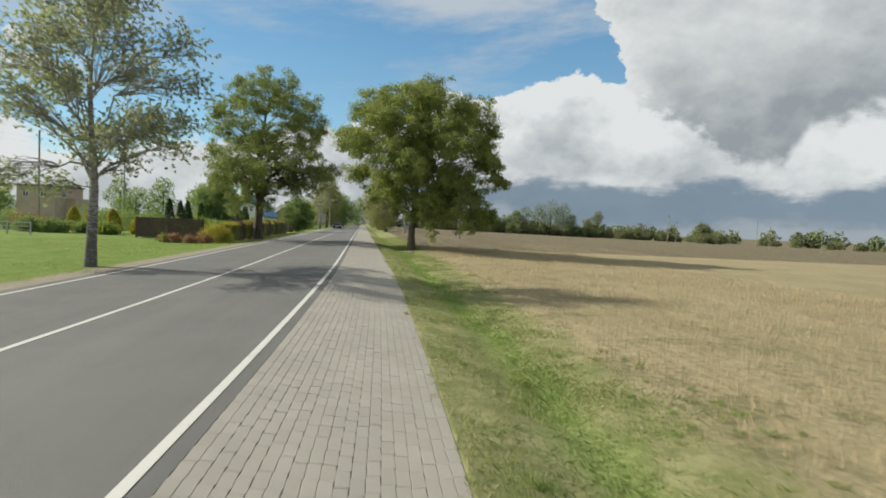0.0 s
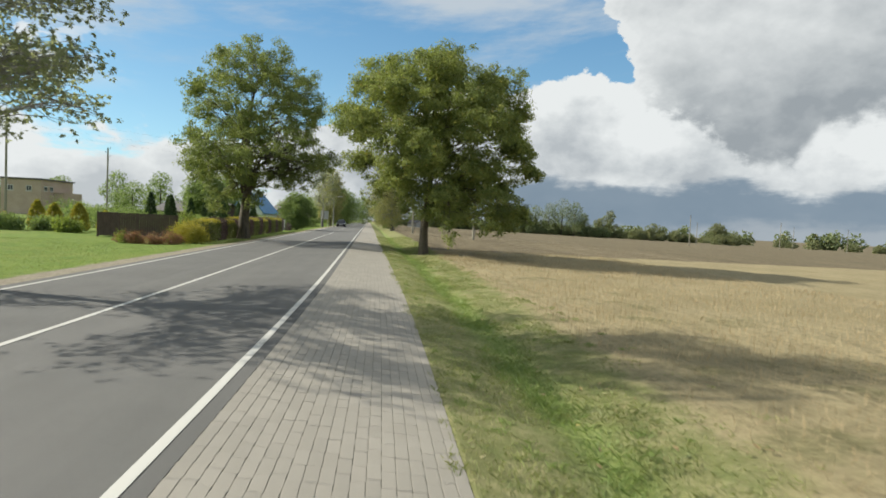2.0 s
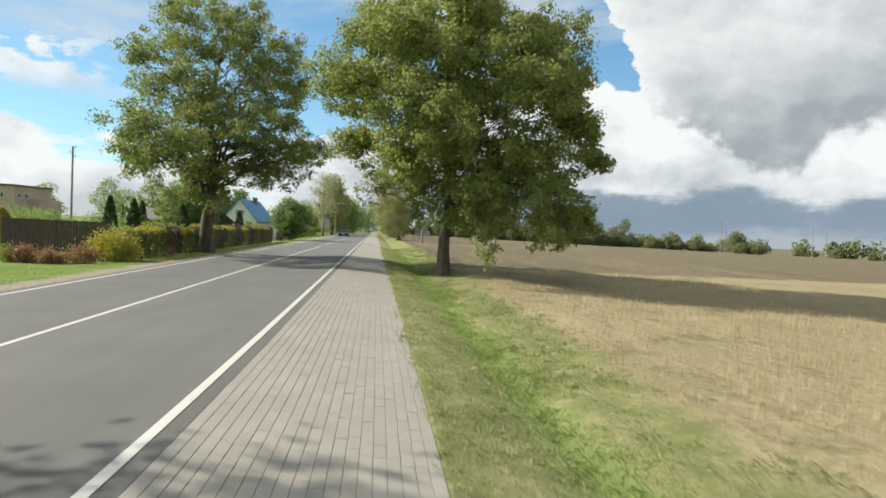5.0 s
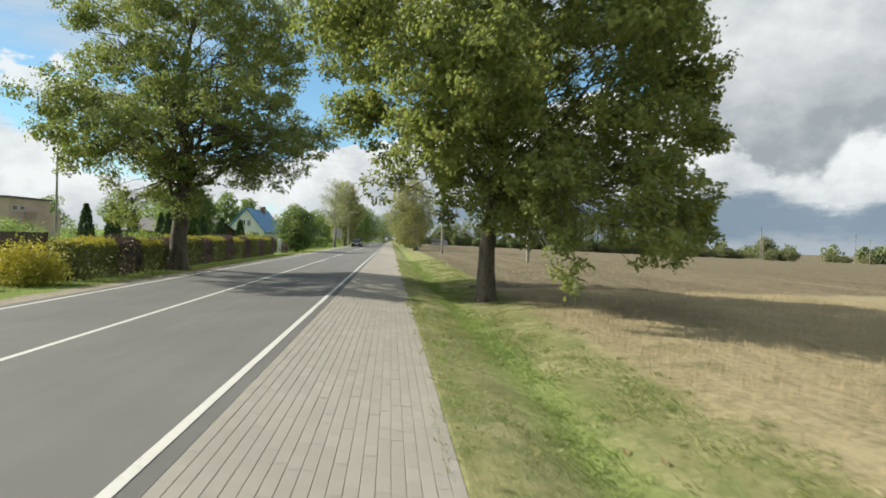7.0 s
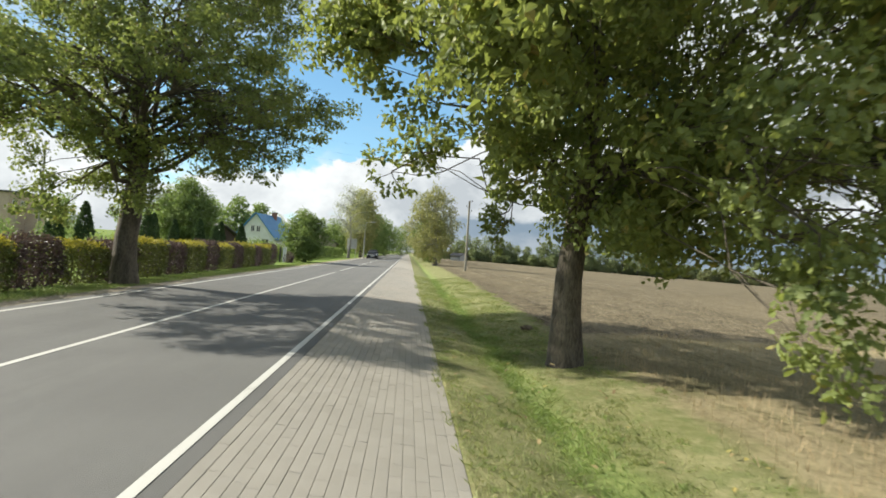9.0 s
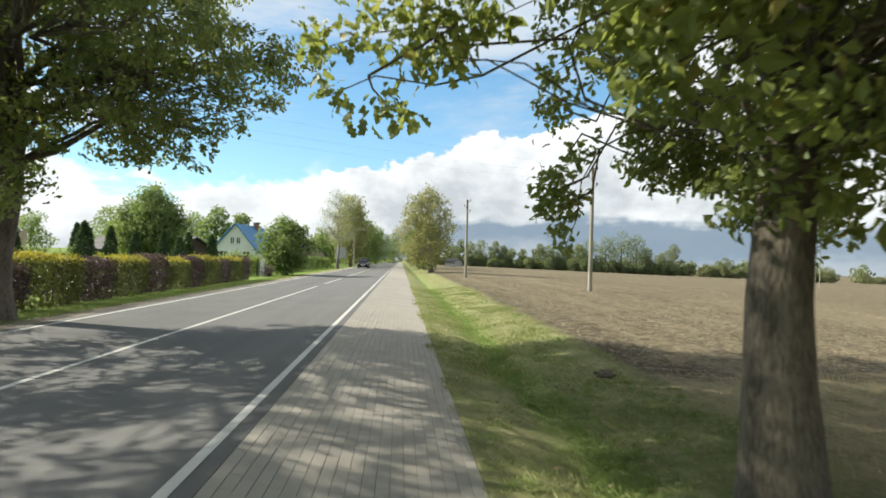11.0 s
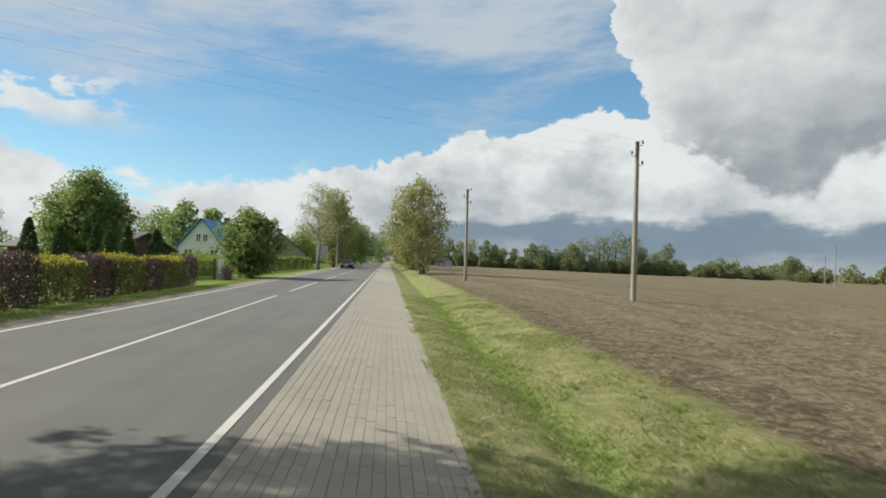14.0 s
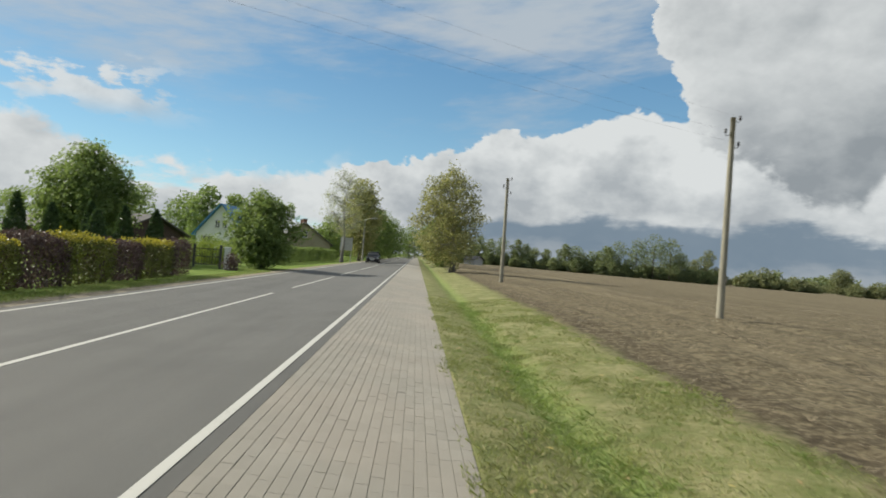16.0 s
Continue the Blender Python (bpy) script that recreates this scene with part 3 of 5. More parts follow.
    if fill:
        # the shaded leaves deep inside each mass
        B = np.array([b for b in blobs if b[3] > 0.98])
        d = rng.normal(size=(len(B), fill, 3))
        d *= (rng.uniform(0.1, 0.7, (len(B), fill)) / np.linalg.norm(d, axis=2))[..., None]
        q = (B[:, None, :3] + d * B[:, None, 3:]).reshape(-1, 3)
        q = q[keep(q)] if keep is not None else q
        if lobed is not None:
            low = lobed(q)
            extra_l, q = q[low][::2], q[~low]
            at_l, out_l = np.concatenate([at_l, extra_l]), np.concatenate([out_l, rng.normal(size=extra_l.shape) * 0.4])
        part("inner_leaves", leaves("inner_leaves", q, leaf_size * 1.7, [leaf_mat], rng, "kite", None, droop, up), None, root)
    if keep is not None:
        ok = keep(at_l)
        at_l, out_l = at_l[ok], out_l[ok]
    if lobed is not None:
        # boughs that hang low beside the path show each leaf's lobes
        low = lobed(at_l)
        part("hanging_bough", leaves("hanging_bough", at_l[low], 0.115, [leaf_mat], rng, "oak", out_l[low], droop, up), None, root)
        at_l, out_l = at_l[~low], out_l[~low]
    part("crown", leaves("crown", at_l, leaf_size, [leaf_mat], rng, leaf, out_l, droop, up, follow=1.5 if crisp else 0.5), None, root)
    return root


def value_noise(x, y, cell, seed=0):
    """Smooth noise between -1 and 1 on arrays."""
    rng = np.random.default_rng(seed)
    table = rng.uniform(-1, 1, (256, 256))
    gx, gy = x / cell, y / cell
    ix, iy = np.floor(gx).astype(int), np.floor(gy).astype(int)
    fx, fy = gx - ix, gy - iy
    fx, fy = fx * fx * (3 - 2 * fx), fy * fy * (3 - 2 * fy)
    g = lambda a, b: table[a % 256, b % 256]
    return (g(ix, iy) * (1 - fx) + g(ix + 1, iy) * fx) * (1 - fy) + (g(ix, iy + 1) * (1 - fx) + g(ix + 1, iy + 1) * fx) * fy


# ---- plan of the ground ----
WALK_W = 1.81                       # the paved path, from its edge to the carriageway


def bend_x(y):
    """The road bends gently before it runs straight."""
    return -0.00095 * np.maximum(22.0 - np.asarray(y, float), 0.0) ** 2


def road_z(u):
    return np.interp(u, [-6.4, -6.0, -3.26, -0.2, 0.0, WALK_W], [-0.15, -0.14, -0.155, 0.0, 0.0, -0.145])


def ground_z(x, y):
    x, y = np.asarray(x, float), np.asarray(y, float)
    u = x - bend_x(y)
    z = np.interp(u, [-60, -20, -9, -7.6, -6.35, -6.2, 0.2, 0.3, 1.6, WALK_W - 0.02, WALK_W, 2.35, 3.05, 3.6, 4.5, 5.2, 9.0],
                  [-0.35, -0.3, -0.24, -0.19, -0.165, -0.24, -0.24, -0.24, -0.24, -0.175, -0.146, -0.205, -0.37, -0.29, -0.2, -0.17, -0.14])
    out = np.clip(u - 6.0, 0, 420)
    z = z - out * 0.012
    z = z + 0.25 * np.clip((y - 40) / 30, 0, 1) * np.clip((u - 3) / 4, 0, 1)
    return z


xs = np.concatenate([np.linspace(-2500, -120, 12), np.linspace(-100, -20, 14), np.linspace(-18, -6.6, 24), [-6.35, -6.2, -4, -2, -0.5, 0.2, 0.3, 1.0, 1.6, WALK_W - 0.02, WALK_W],
                     np.arange(1.85, 14.0, 0.14), np.linspace(14.3, 40, 40), np.linspace(44, 130, 18), np.linspace(160, 2500, 14)])
ys = np.concatenate([np.linspace(-800, -30, 10), np.linspace(-20, -2, 12), np.arange(-1, 66, 0.2), np.linspace(67, 130, 60), np.linspace(140, 300, 14), np.linspace(350, 3000, 12)])
gx, gy = np.meshgrid(xs, ys)
gx = gx + np.where(np.abs(gx) < 30, bend_x(gy), 0.0)
gz = ground_z(gx, gy)
gu = gx - bend_x(gy)
near = np.clip((gu - 1.9) / 0.3, 0, 1) * np.clip((60 - gu) / 30, 0, 1)
gz += near * (value_noise(gx, gy, 0.9, 1) * 0.03 + value_noise(gx, gy, 0.35, 2) * 0.018)
soil_part = np.clip((gu - 4.6) / 0.6, 0, 1) * np.clip((gy - 39.8 - 0.16 * (gx - 5)) / 1.5, 0, 1) * np.clip((45 - gu) / 20, 0, 1)
gz += soil_part * (value_noise(gx, gy, 0.4, 3) * 0.030 + value_noise(gx, gy, 0.2, 4) * 0.022 + value_noise(gx * 1.5, gy * 0.12, 0.8, 5) * 0.035)
gz += np.clip((-7.5 - gu) / 1.0, 0, 1) * value_noise(gx, gy, 1.5, 6) * 0.03
nx, ny = len(xs), len(ys)
i, j = np.meshgrid(np.arange(ny - 1), np.arange(nx - 1), indexing="ij")
quads = np.stack([i * nx + j, i * nx + j + 1, (i + 1) * nx + j + 1, (i + 1) * nx + j], -1).reshape(-1)
ground = part("ground", mesh_fast("ground", np.stack([gx, gy, gz], -1).reshape(-1, 3), quads, np.full(len(quads) // 4, 4), [M_GROUND], smooth=True), None, None)
tagged(ground, "grass verge, lawn, dry stubble and tilled brown field", "ground", kind="structure")


def strip(name, us, zs, y0, y1, mat, step=2.0, lift=0.0):
    """A long strip that follows the road's bend, with the cross section us, zs and a skirt."""
    yy = np.arange(y0, y1 + step * 0.5, step)
    us, zs = np.asarray(us, float), np.asarray(zs, float)
    v = np.stack([us[None] + bend_x(yy)[:, None], np.repeat(yy[:, None], len(us), 1), np.repeat(zs[None] + lift, len(yy), 0)], -1)
    m, n = len(yy), len(us)
    i, j = np.meshgrid(np.arange(m - 1), np.arange(n - 1), indexing="ij")
    q = np.stack([i * n + j, i * n + j + 1, (i + 1) * n + j + 1, (i + 1) * n + j], -1).reshape(-1)
    return mesh_fast(name, v.reshape(-1, 3), q, np.full(len(q) // 4, 4), [mat], smooth=False)


road_u = np.array([-6.42, -6.38, -6.0, -4.6, -3.26, -1.7, -0.2, -0.027, -0.026])
road_h = np.array([-0.26, -0.152, -0.14, -0.148, -0.155, -0.08, 0.0, 0.0, -0.1])
road = part("road", strip("road", road_u, road_h, -40, 620, M_ASPHALT), None, None)
tagged(road, "grey asphalt road with worn white lines", "road", kind="structure")


def line_mark(u, w, y0, y1, label):
    us = np.array([u - w / 2, u, u + w / 2])
    ob = part("road_marking", strip("road_marking", us, road_z(us), y0, y1, M_PAINT, step=min(2.0, (y1 - y0) / 2), lift=0.005), None, None)
    return tagged(ob, label, "road marking", kind="structure")


line_mark(-0.215, 0.092, -40, 400, "solid white edge line beside the paved path")
line_mark(-6.0, 0.10, -40, 400, "solid white edge line beside the sandy shoulder")
line_mark(-3.26, 0.10, -40, 61.5, "solid white centre line, slightly worn")
for k in range(16):
    line_mark(-3.26, 0.10, 64.8 + k * 12.6, 64.8 + k * 12.6 + 9.6, "white centre dash on asphalt")


# ---- pavement ----
LEN = 0.2265
pavement = part("pavement", strip("pavement", np.array([-0.03, -0.026, WALK_W - 0.004, WALK_W]), np.array([-0.2, -0.009, -0.152, -0.3]), -12, 400, M_BED), None, None)
tagged(pavement, "footpath of grey-beige concrete pavers laid lengthwise", "pavement", kind="structure")


U0 = -0.024
ROWS_N = 19
row_w = (WALK_W - 0.006 - U0) / ROWS_N


def paver_arrays(us, ys, zs, tilt):
    """Chamfered blocks: top face, four slopes and four sides for each place."""
    w, l, c, d = row_w / 2 - 0.0015, LEN / 2 - 0.0004, 0.0026, 0.0010
    base = np.array([(-w, -l, -0.03), (w, -l, -0.03), (w, l, -0.03), (-w, l, -0.03), (-w, -l, -c), (w, -l, -c), (w, l, -c), (-w, l, -c),
                     (-w + c, -l + d, 0), (w - c, -l + d, 0), (w - c, l - d, 0), (-w + c, l - d, 0)])
    faces = np.array([(0, 1, 5, 4), (1, 2, 6, 5), (2, 3, 7, 6), (3, 0, 4, 7), (4, 5, 9, 8), (5, 6, 10, 9), (6, 7, 11, 10), (7, 4, 8, 11), (8, 9, 10, 11)])
    n = len(us)
    v = np.repeat(base[None], n, 0)
    v[:, :, 2] += v[:, :, 0] * -0.079 + v[:, :, 0] * tilt[:, :1] + v[:, :, 1] * tilt[:, 1:]
    v += np.stack([us + bend_x(ys), ys, zs], -1)[:, None]
    f = faces[None] + (np.arange(n) * 12)[:, None, None]
    return v.reshape(-1, 3), f.reshape(-1)


def lay_pavers():
    rng = np.random.default_rng(5)
    us, ys, own = [], [], []
    for r in range(ROWS_N):
        off = rng.uniform(0, LEN)
        y = np.arange(-3.0 + off, 78.0, LEN)
        us.append(np.full(len(y), U0 + (r + 0.5) * row_w)); ys.append(y)
    us, ys = np.concatenate(us), np.concatenate(ys)
    jit = rng.normal(0, 0.0007, len(us))
    zs = road_z(us) + jit
    tilt = rng.normal(0, 0.0025, (len(us), 2))
    single = (ys > 46.6) & (ys < 50.0)
    v, f = paver_arrays(us[~single], ys[~single], zs[~single], tilt[~single])
    rest = part("pavers", mesh_fast("pavers", v, f, np.full(len(f) // 4, 4), [M_PAVER]), None, pavement)
    tagged(rest, kind="stuff")
    v, f = paver_arrays(np.zeros(1), np.full(1, 30.0), np.zeros(1), np.zeros((1, 2)))
    one = mesh_fast("paver", v - np.array([0, 30.0, 0]), f, np.full(len(f) // 4, 4), [M_PAVER])
    for u, y, z in zip(us[single], ys[single], zs[single]):
        ob = new("paver", one)
        ob.parent = pavement
        ob.location = (u + float(bend_x(y)), y, z)
    us_far = np.array([U0, WALK_W - 0.006])
    far = part("paver_course", strip("paver_course", us_far, road_z(us_far), 77.9, 400, M_PAVER), None, pavement)


# ---- large trees ----
def near_ground(x, y):
    return float(ground_z(x, y))


oak_profile = [(2.5, 3.0), (3.4, 4.7), (4.9, 6.1), (6.4, 6.2), (7.8, 5.6), (9.0, 4.8), (10.1, 3.5), (10.8, 1.8)]


def oak_keep(p):
    """The crown stays clear of the path beyond the trunk, and lifts towards the road."""
    x, y, z = p[:, 0] - 0.05, p[:, 1] + 0.15, p[:, 2]
    bunch = ((x + 0.88) ** 2 + (y - 3.1) ** 2 < 0.2) & (z > 1.78)
    sprig = (np.abs(x + 2.95) < 0.8) & (np.abs(y - 0.45) < 0.4) & (z > 2.6)
    ragged = 0.5 * np.sin(z * 1.9 + y) + 0.3 * np.sin(z * 4.3 + 1.0)
    trimmed = x + 2.83 > (y + 15.28) * 0.605 + ragged
    return bunch | sprig | ~trimmed & ~((y > 0.5) & (x < 0.1 - 0.2 * (z - 4.0)) & (z < 6.5)) & ~((x < -2.6) & (z < 3.4)) & ~((y > -1.4) & (y < 3.1) & (x < 1.6) & (z < np.where(y < 0.9, np.where(x > -0.9, 1.9, np.where(x > -1.7, 2.6, 3.5)), 4.4))) & ~((y > 2.2) & (x > 0.9) & (x < 2.0) & (z < 2.75)) & ~((z < 1.7) & (x < 0.1))


hanging = [(0.6, -4.5, 2.7, 0.8, 0.8, 1.2), (0.65, -4.7, 1.45, 0.34, 0.34, 0.85), (0.62, -4.6, 2.05, 0.42, 0.42, 0.6), (1.0, -4.5, 2.3, 0.5, 0.5, 0.6), (2.4, -4.6, 3.0, 1.0, 0.9, 1.0), (3.6, -3.6, 2.5, 1.1, 1.0, 0.9), (5.0, -2.0, 2.4, 1.1, 1.1, 0.8), (4.8, 1.2, 2.4, 1.2, 1.2, 0.8),
           (-0.88, 3.1, 3.6, 0.42, 0.42, 1.3), (-0.88, 3.1, 2.35, 0.32, 0.32, 0.66), (-0.88, 3.1, 3.0, 0.40, 0.40, 0.9), (-0.88, 3.1, 4.4, 0.42, 0.42, 0.9), (-0.93, 3.05, 2.6, 0.34, 0.34, 0.8), (0.5, 3.8, 3.6, 1.0, 0.7, 0.7), (1.3, 3.9, 3.2, 1.0, 0.7, 0.8), (2.2, 3.8, 2.9, 1.0, 0.7, 0.8), (2.9, 4.0, 2.6, 0.6, 0.5, 0.8), (1.3, 4.3, 3.5, 0.9, 0.9, 0.8), (2.8, 4.4, 3.4, 0.8, 0.8, 0.7), (-3.0, -0.6, 4.2, 0.6, 0.5, 0.8), (-3.6, -0.9, 4.9, 1.1, 1.0, 0.8),
           (-3.25, 0.42, 3.0, 0.36, 0.26, 0.46), (-2.75, 0.42, 3.3, 0.42, 0.26, 0.34),
           (0.4, -2.4, 2.7, 0.7, 0.6, 0.7), (-0.5, 0.2, 2.7, 0.8, 0.6, 0.8), (-1.1, -0.6, 3.1, 0.8, 0.7, 0.7), (0.3, -1.0, 2.6, 0.7, 0.6, 0.6), (0.9, 0.3, 2.7, 0.7, 0.6, 0.7), (3.4, 4.4, 2.8, 0.7, 0.6, 0.8), (2.2, -4.8, 2.0, 0.7, 0.7, 0.9), (3.4, -4.4, 1.9, 0.7, 0.7, 0.8)]
hanging = [(x + 0.05, y - 0.15, *r) for x, y, *r in hanging]
tree("oak_tree", (4.05, 36.2, -0.16), "large full-leaved green oak on the verge beside the path", 11, oak_profile, 46, 0.24, 2.3, M_OAK,
     lobed=lambda p: (p[:, 1] > 0.4) & (p[:, 2] < 5.0) | (p[:, 1] < -3.55) & (p[:, 2] < 3.2) | (p[:, 0] < -2.2) & (p[:, 2] < 3.9),
     leaf="wide", leaf_size=0.115, clumps=130, per=250, crisp=(0.66, 0.30, 0.62), fill=620, limb=0.5, size=(1.2, 1.9), centre=(0.5, -0.1), twigs=6, up=0.4, droop=0.5,
     extra=hanging, keep=oak_keep, limbed=True, flare=1.3, inner=0.7)
oak2_profile = [(3.9, 2.7), (4.9, 4.1), (6.5, 4.6), (8.5, 4.9), (10.2, 4.7), (11.3, 3.8), (12.3, 2.4), (13.0, 1.0)]


def oak_shadow_trim(p):
    """Cuts the far side of the crown on a slope, shaped so that its shadow ends early on the path."""
    return p[:, 1] < 0.5 + 0.36 * p[:, 2]


low_boughs = [(-1.6, -1.2, 2.6, 0.9, 0.9, 0.9), (-2.2, 0.3, 2.2, 0.8, 0.8, 0.7), (0.6, -0.8, 2.6, 0.6, 0.6, 0.7), (-1.0, 0.8, 3.4, 0.9, 0.9, 0.8), (4.8, -1.6, 5.6, 1.1, 1.1, 0.8), (5.3, 0.6, 6.0, 1.1, 1.1, 0.8), (4.6, -3.4, 5.4, 1.0, 1.0, 0.8),
              (4.6, -0.2, 4.6, 0.7, 0.7, 0.7), (3.7, 0.3, 4.2, 0.7, 0.7, 0.7), (2.8, 0.2, 4.1, 0.7, 0.7, 0.6), (4.8, 0.8, 5.4, 0.8, 0.8, 0.6), (-2.2, -3.9, 4.3, 1.0, 1.0, 0.7), (-2.4, -3.0, 5.2, 1.1, 1.1, 0.8), (3.4, -4.8, 6.0, 1.2, 1.2, 0.9),
              (-1.2, -4.0, 4.6, 1.0, 1.0, 0.7), (-2.6, -1.4, 4.6, 1.0, 1.0, 0.8),
              (-1.4, -5.6, 6.0, 1.1, 1.1, 0.9), (-0.8, -6.2, 5.2, 1.1, 1.1, 0.9), (0.8, -6.0, 5.0, 1.1, 1.1, 0.8), (-1.6, -5.2, 4.6, 1.0, 1.0, 0.7)]
tree("oak_tree", (-7.65, 44.9, -0.2), "tall open-crowned green oak beside the road in front of the hedge", 23, oak2_profile, 50, 0.34, 3.4, M_OAK_L,
     leaf="wide", leaf_size=0.115, clumps=90, per=200, crisp=(0.64, 0.28, 0.60), keep=oak_shadow_trim, fill=34,
     lobed=lambda p: (p[:, 0] > 2.6) & (p[:, 2] < 5.6), limb=0.8, size=(0.9, 1.5), twigs=8, up=0.4, droop=0.5, inner=0.6, flare=1.35, centre=(0.7, -1.0), limbed=True,
     extra=[(x + 0.3, y - 0.7, *r) for x, y, *r in low_boughs])
tree("birch_tree", (-7.60, 17.2, -0.22), "slender birch with white bark and thinning grey-green leaves", 31,
     [(3.2, 2.4), (4.2, 3.2), (5.6, 3.6), (7.2, 3.0), (8.6, 2.0), (9.6, 0.9)], 30, 0.15, 2.2, M_BIRCH, leaf="kite", leaf_size=0.070, clumps=62, per=30,
     spread=0.22, bark=M_BIRCHBARK, size=(0.6, 1.0), twigs=9, up=0.3, droop=1.0, inner=0.25, centre=(0.1, 0), flare=1.35, bend=0.08, tuft=3, limbed=True,
     extra=[(-2.4, -0.3, 2.7, 0.9, 0.8, 0.5), (-1.3, 0.2, 2.5, 0.7, 0.6, 0.5), (1.7, 0.2, 4.5, 0.9, 0.8, 0.5), (2.6, 0.1, 4.7, 0.6, 0.5, 0.4)])

tree("drooping_birch", (4.9, 99.0, 0.1), "drooping birch turning yellow beside the path", 41, [(0.9, 2.2), (2.5, 3.4), (4.5, 3.6), (6.5, 3.2), (8.6, 2.3), (9.9, 0.9)], 38, 0.24, 1.6,
     M_WILLOWY, leaf="kite", leaf_size=0.22, clumps=46, per=13, spread=0.32, bark=M_BIRCHBARK, size=(0.8, 1.3), twigs=3, up=0.2, droop=1.6, centre=(-0.7, 0), inner=0.35)
tree("birch_tree", (-7.8, 111.0, -0.2), "thin half-bare birch beside the road sign", 43, [(3.6, 2.0), (6.0, 3.2), (8.5, 3.2), (10.2, 1.8), (11.0, 0.8)], 26, 0.2, 2.6,
     M_BIRCH, leaf="kite", leaf_size=0.16, clumps=30, per=6, spread=0.35, bark=M_BIRCHBARK, size=(0.8, 1.2), twigs=8, up=0.2, droop=1.0, inner=0.2)
for k, (x, y, h, r, seed) in enumerate([(-7.6, 129.0, 11.9, 3.6, 51), (-8.5, 142.0, 10.5, 4.0, 52), (-7.0, 162.0, 10.0, 4.2, 53), (5.2, 122.0, 7.4, 2.6, 54), (6.5, 138.0, 8.0, 3.4, 55), (5.0, 158.0, 9.0, 3.8, 56),
                                        (-6.0, 188.0, 10.0, 4.5, 57), (5.5, 190.0, 10.0, 4.6, 58), (-1.5, 235.0, 11.0, 6.0, 59), (8.5, 232.0, 10.0, 5.0, 60), (-10.0, 225.0, 11.0, 5.0, 61)]):
    tree("roadside_tree", (x, y, near_ground(x, y)), "broadleaf tree in the row along the far road", seed, [(h * 0.12, r * 0.6), (h * 0.35, r), (h * 0.62, r * 0.95), (h * 0.85, r * 0.6), (h, r * 0.2)], 22, 0.24, h * 0.16,
         M_WILLOWY if k == 0 else M_GREEN, leaf="kite", leaf_size=0.36, clumps=46, per=12, spread=0.45, size=(r * 0.28, r * 0.46), twigs=1, group="roadside trees", sides=6)
tree("garden_tree", (-20.0, 80.0, -0.3), "round dense green garden tree behind the hedge", 71, [(0.8, 2.0), (2.2, 3.0), (4.0, 3.2), (5.2, 2.5), (6.1, 1.4), (6.6, 0.5)], 34, 0.2, 1.2,
     M_GREEN, leaf="kite", fill=60, leaf_size=0.22, clumps=60, per=18, spread=0.3, size=(0.8, 1.3), twigs=1, up=0.6, droop=0.2)
tree("garden_tree", (-8.55, 79.6, -0.25), "bushy green apple-like tree by the gate", 72, [(0.5, 1.2), (1.5, 2.0), (2.6, 2.25), (3.6, 1.7), (4.4, 0.7)], 26, 0.12, 0.8,
     M_GREEN, leaf="kite", fill=60, leaf_size=0.20, clumps=50, per=16, spread=0.28, size=(0.6, 1.0), twigs=1, group="garden trees")


# ---- hedge and garden ----
def bush(name, at, label, seed, blobs, mat, leaf_size=0.1, clumps=60, per=12, spread=0.13, category="shrub", group="", leaf="kite", up=0.3):
    """A shrub: short stems and a heap of single leaves."""
    rng = np.random.default_rng(seed)
    root = thing(name, at, label, category, group)
    stems = Tubes()
    for b in blobs:
        stems.add(bough(rng, (b[0] * 0.3, b[1] * 0.3, -0.1), b[:3], 0.0, 4), [0.03, 0.022, 0.015, 0.008], 5)
    p, n, _ = ellipsoid_points(rng, blobs, clumps, 0.3)
    p = p[p[:, 2] > 0.0]; n = n[:len(p)]
    at_l = (p[:, None] + rng.normal(size=(len(p), per, 3)) * spread).reshape(-1, 3)
    at_l[:, 2] = np.maximum(at_l[:, 2], 0.02)
    tagged(part("branchwork", stems.mesh("branchwork", M_TWIG), None, root), kind="stuff")
    part("foliage", leaves("foliage", at_l, leaf_size, [mat], rng, leaf, np.repeat(n, per, 0), 0.2, up), None, root)
    return root


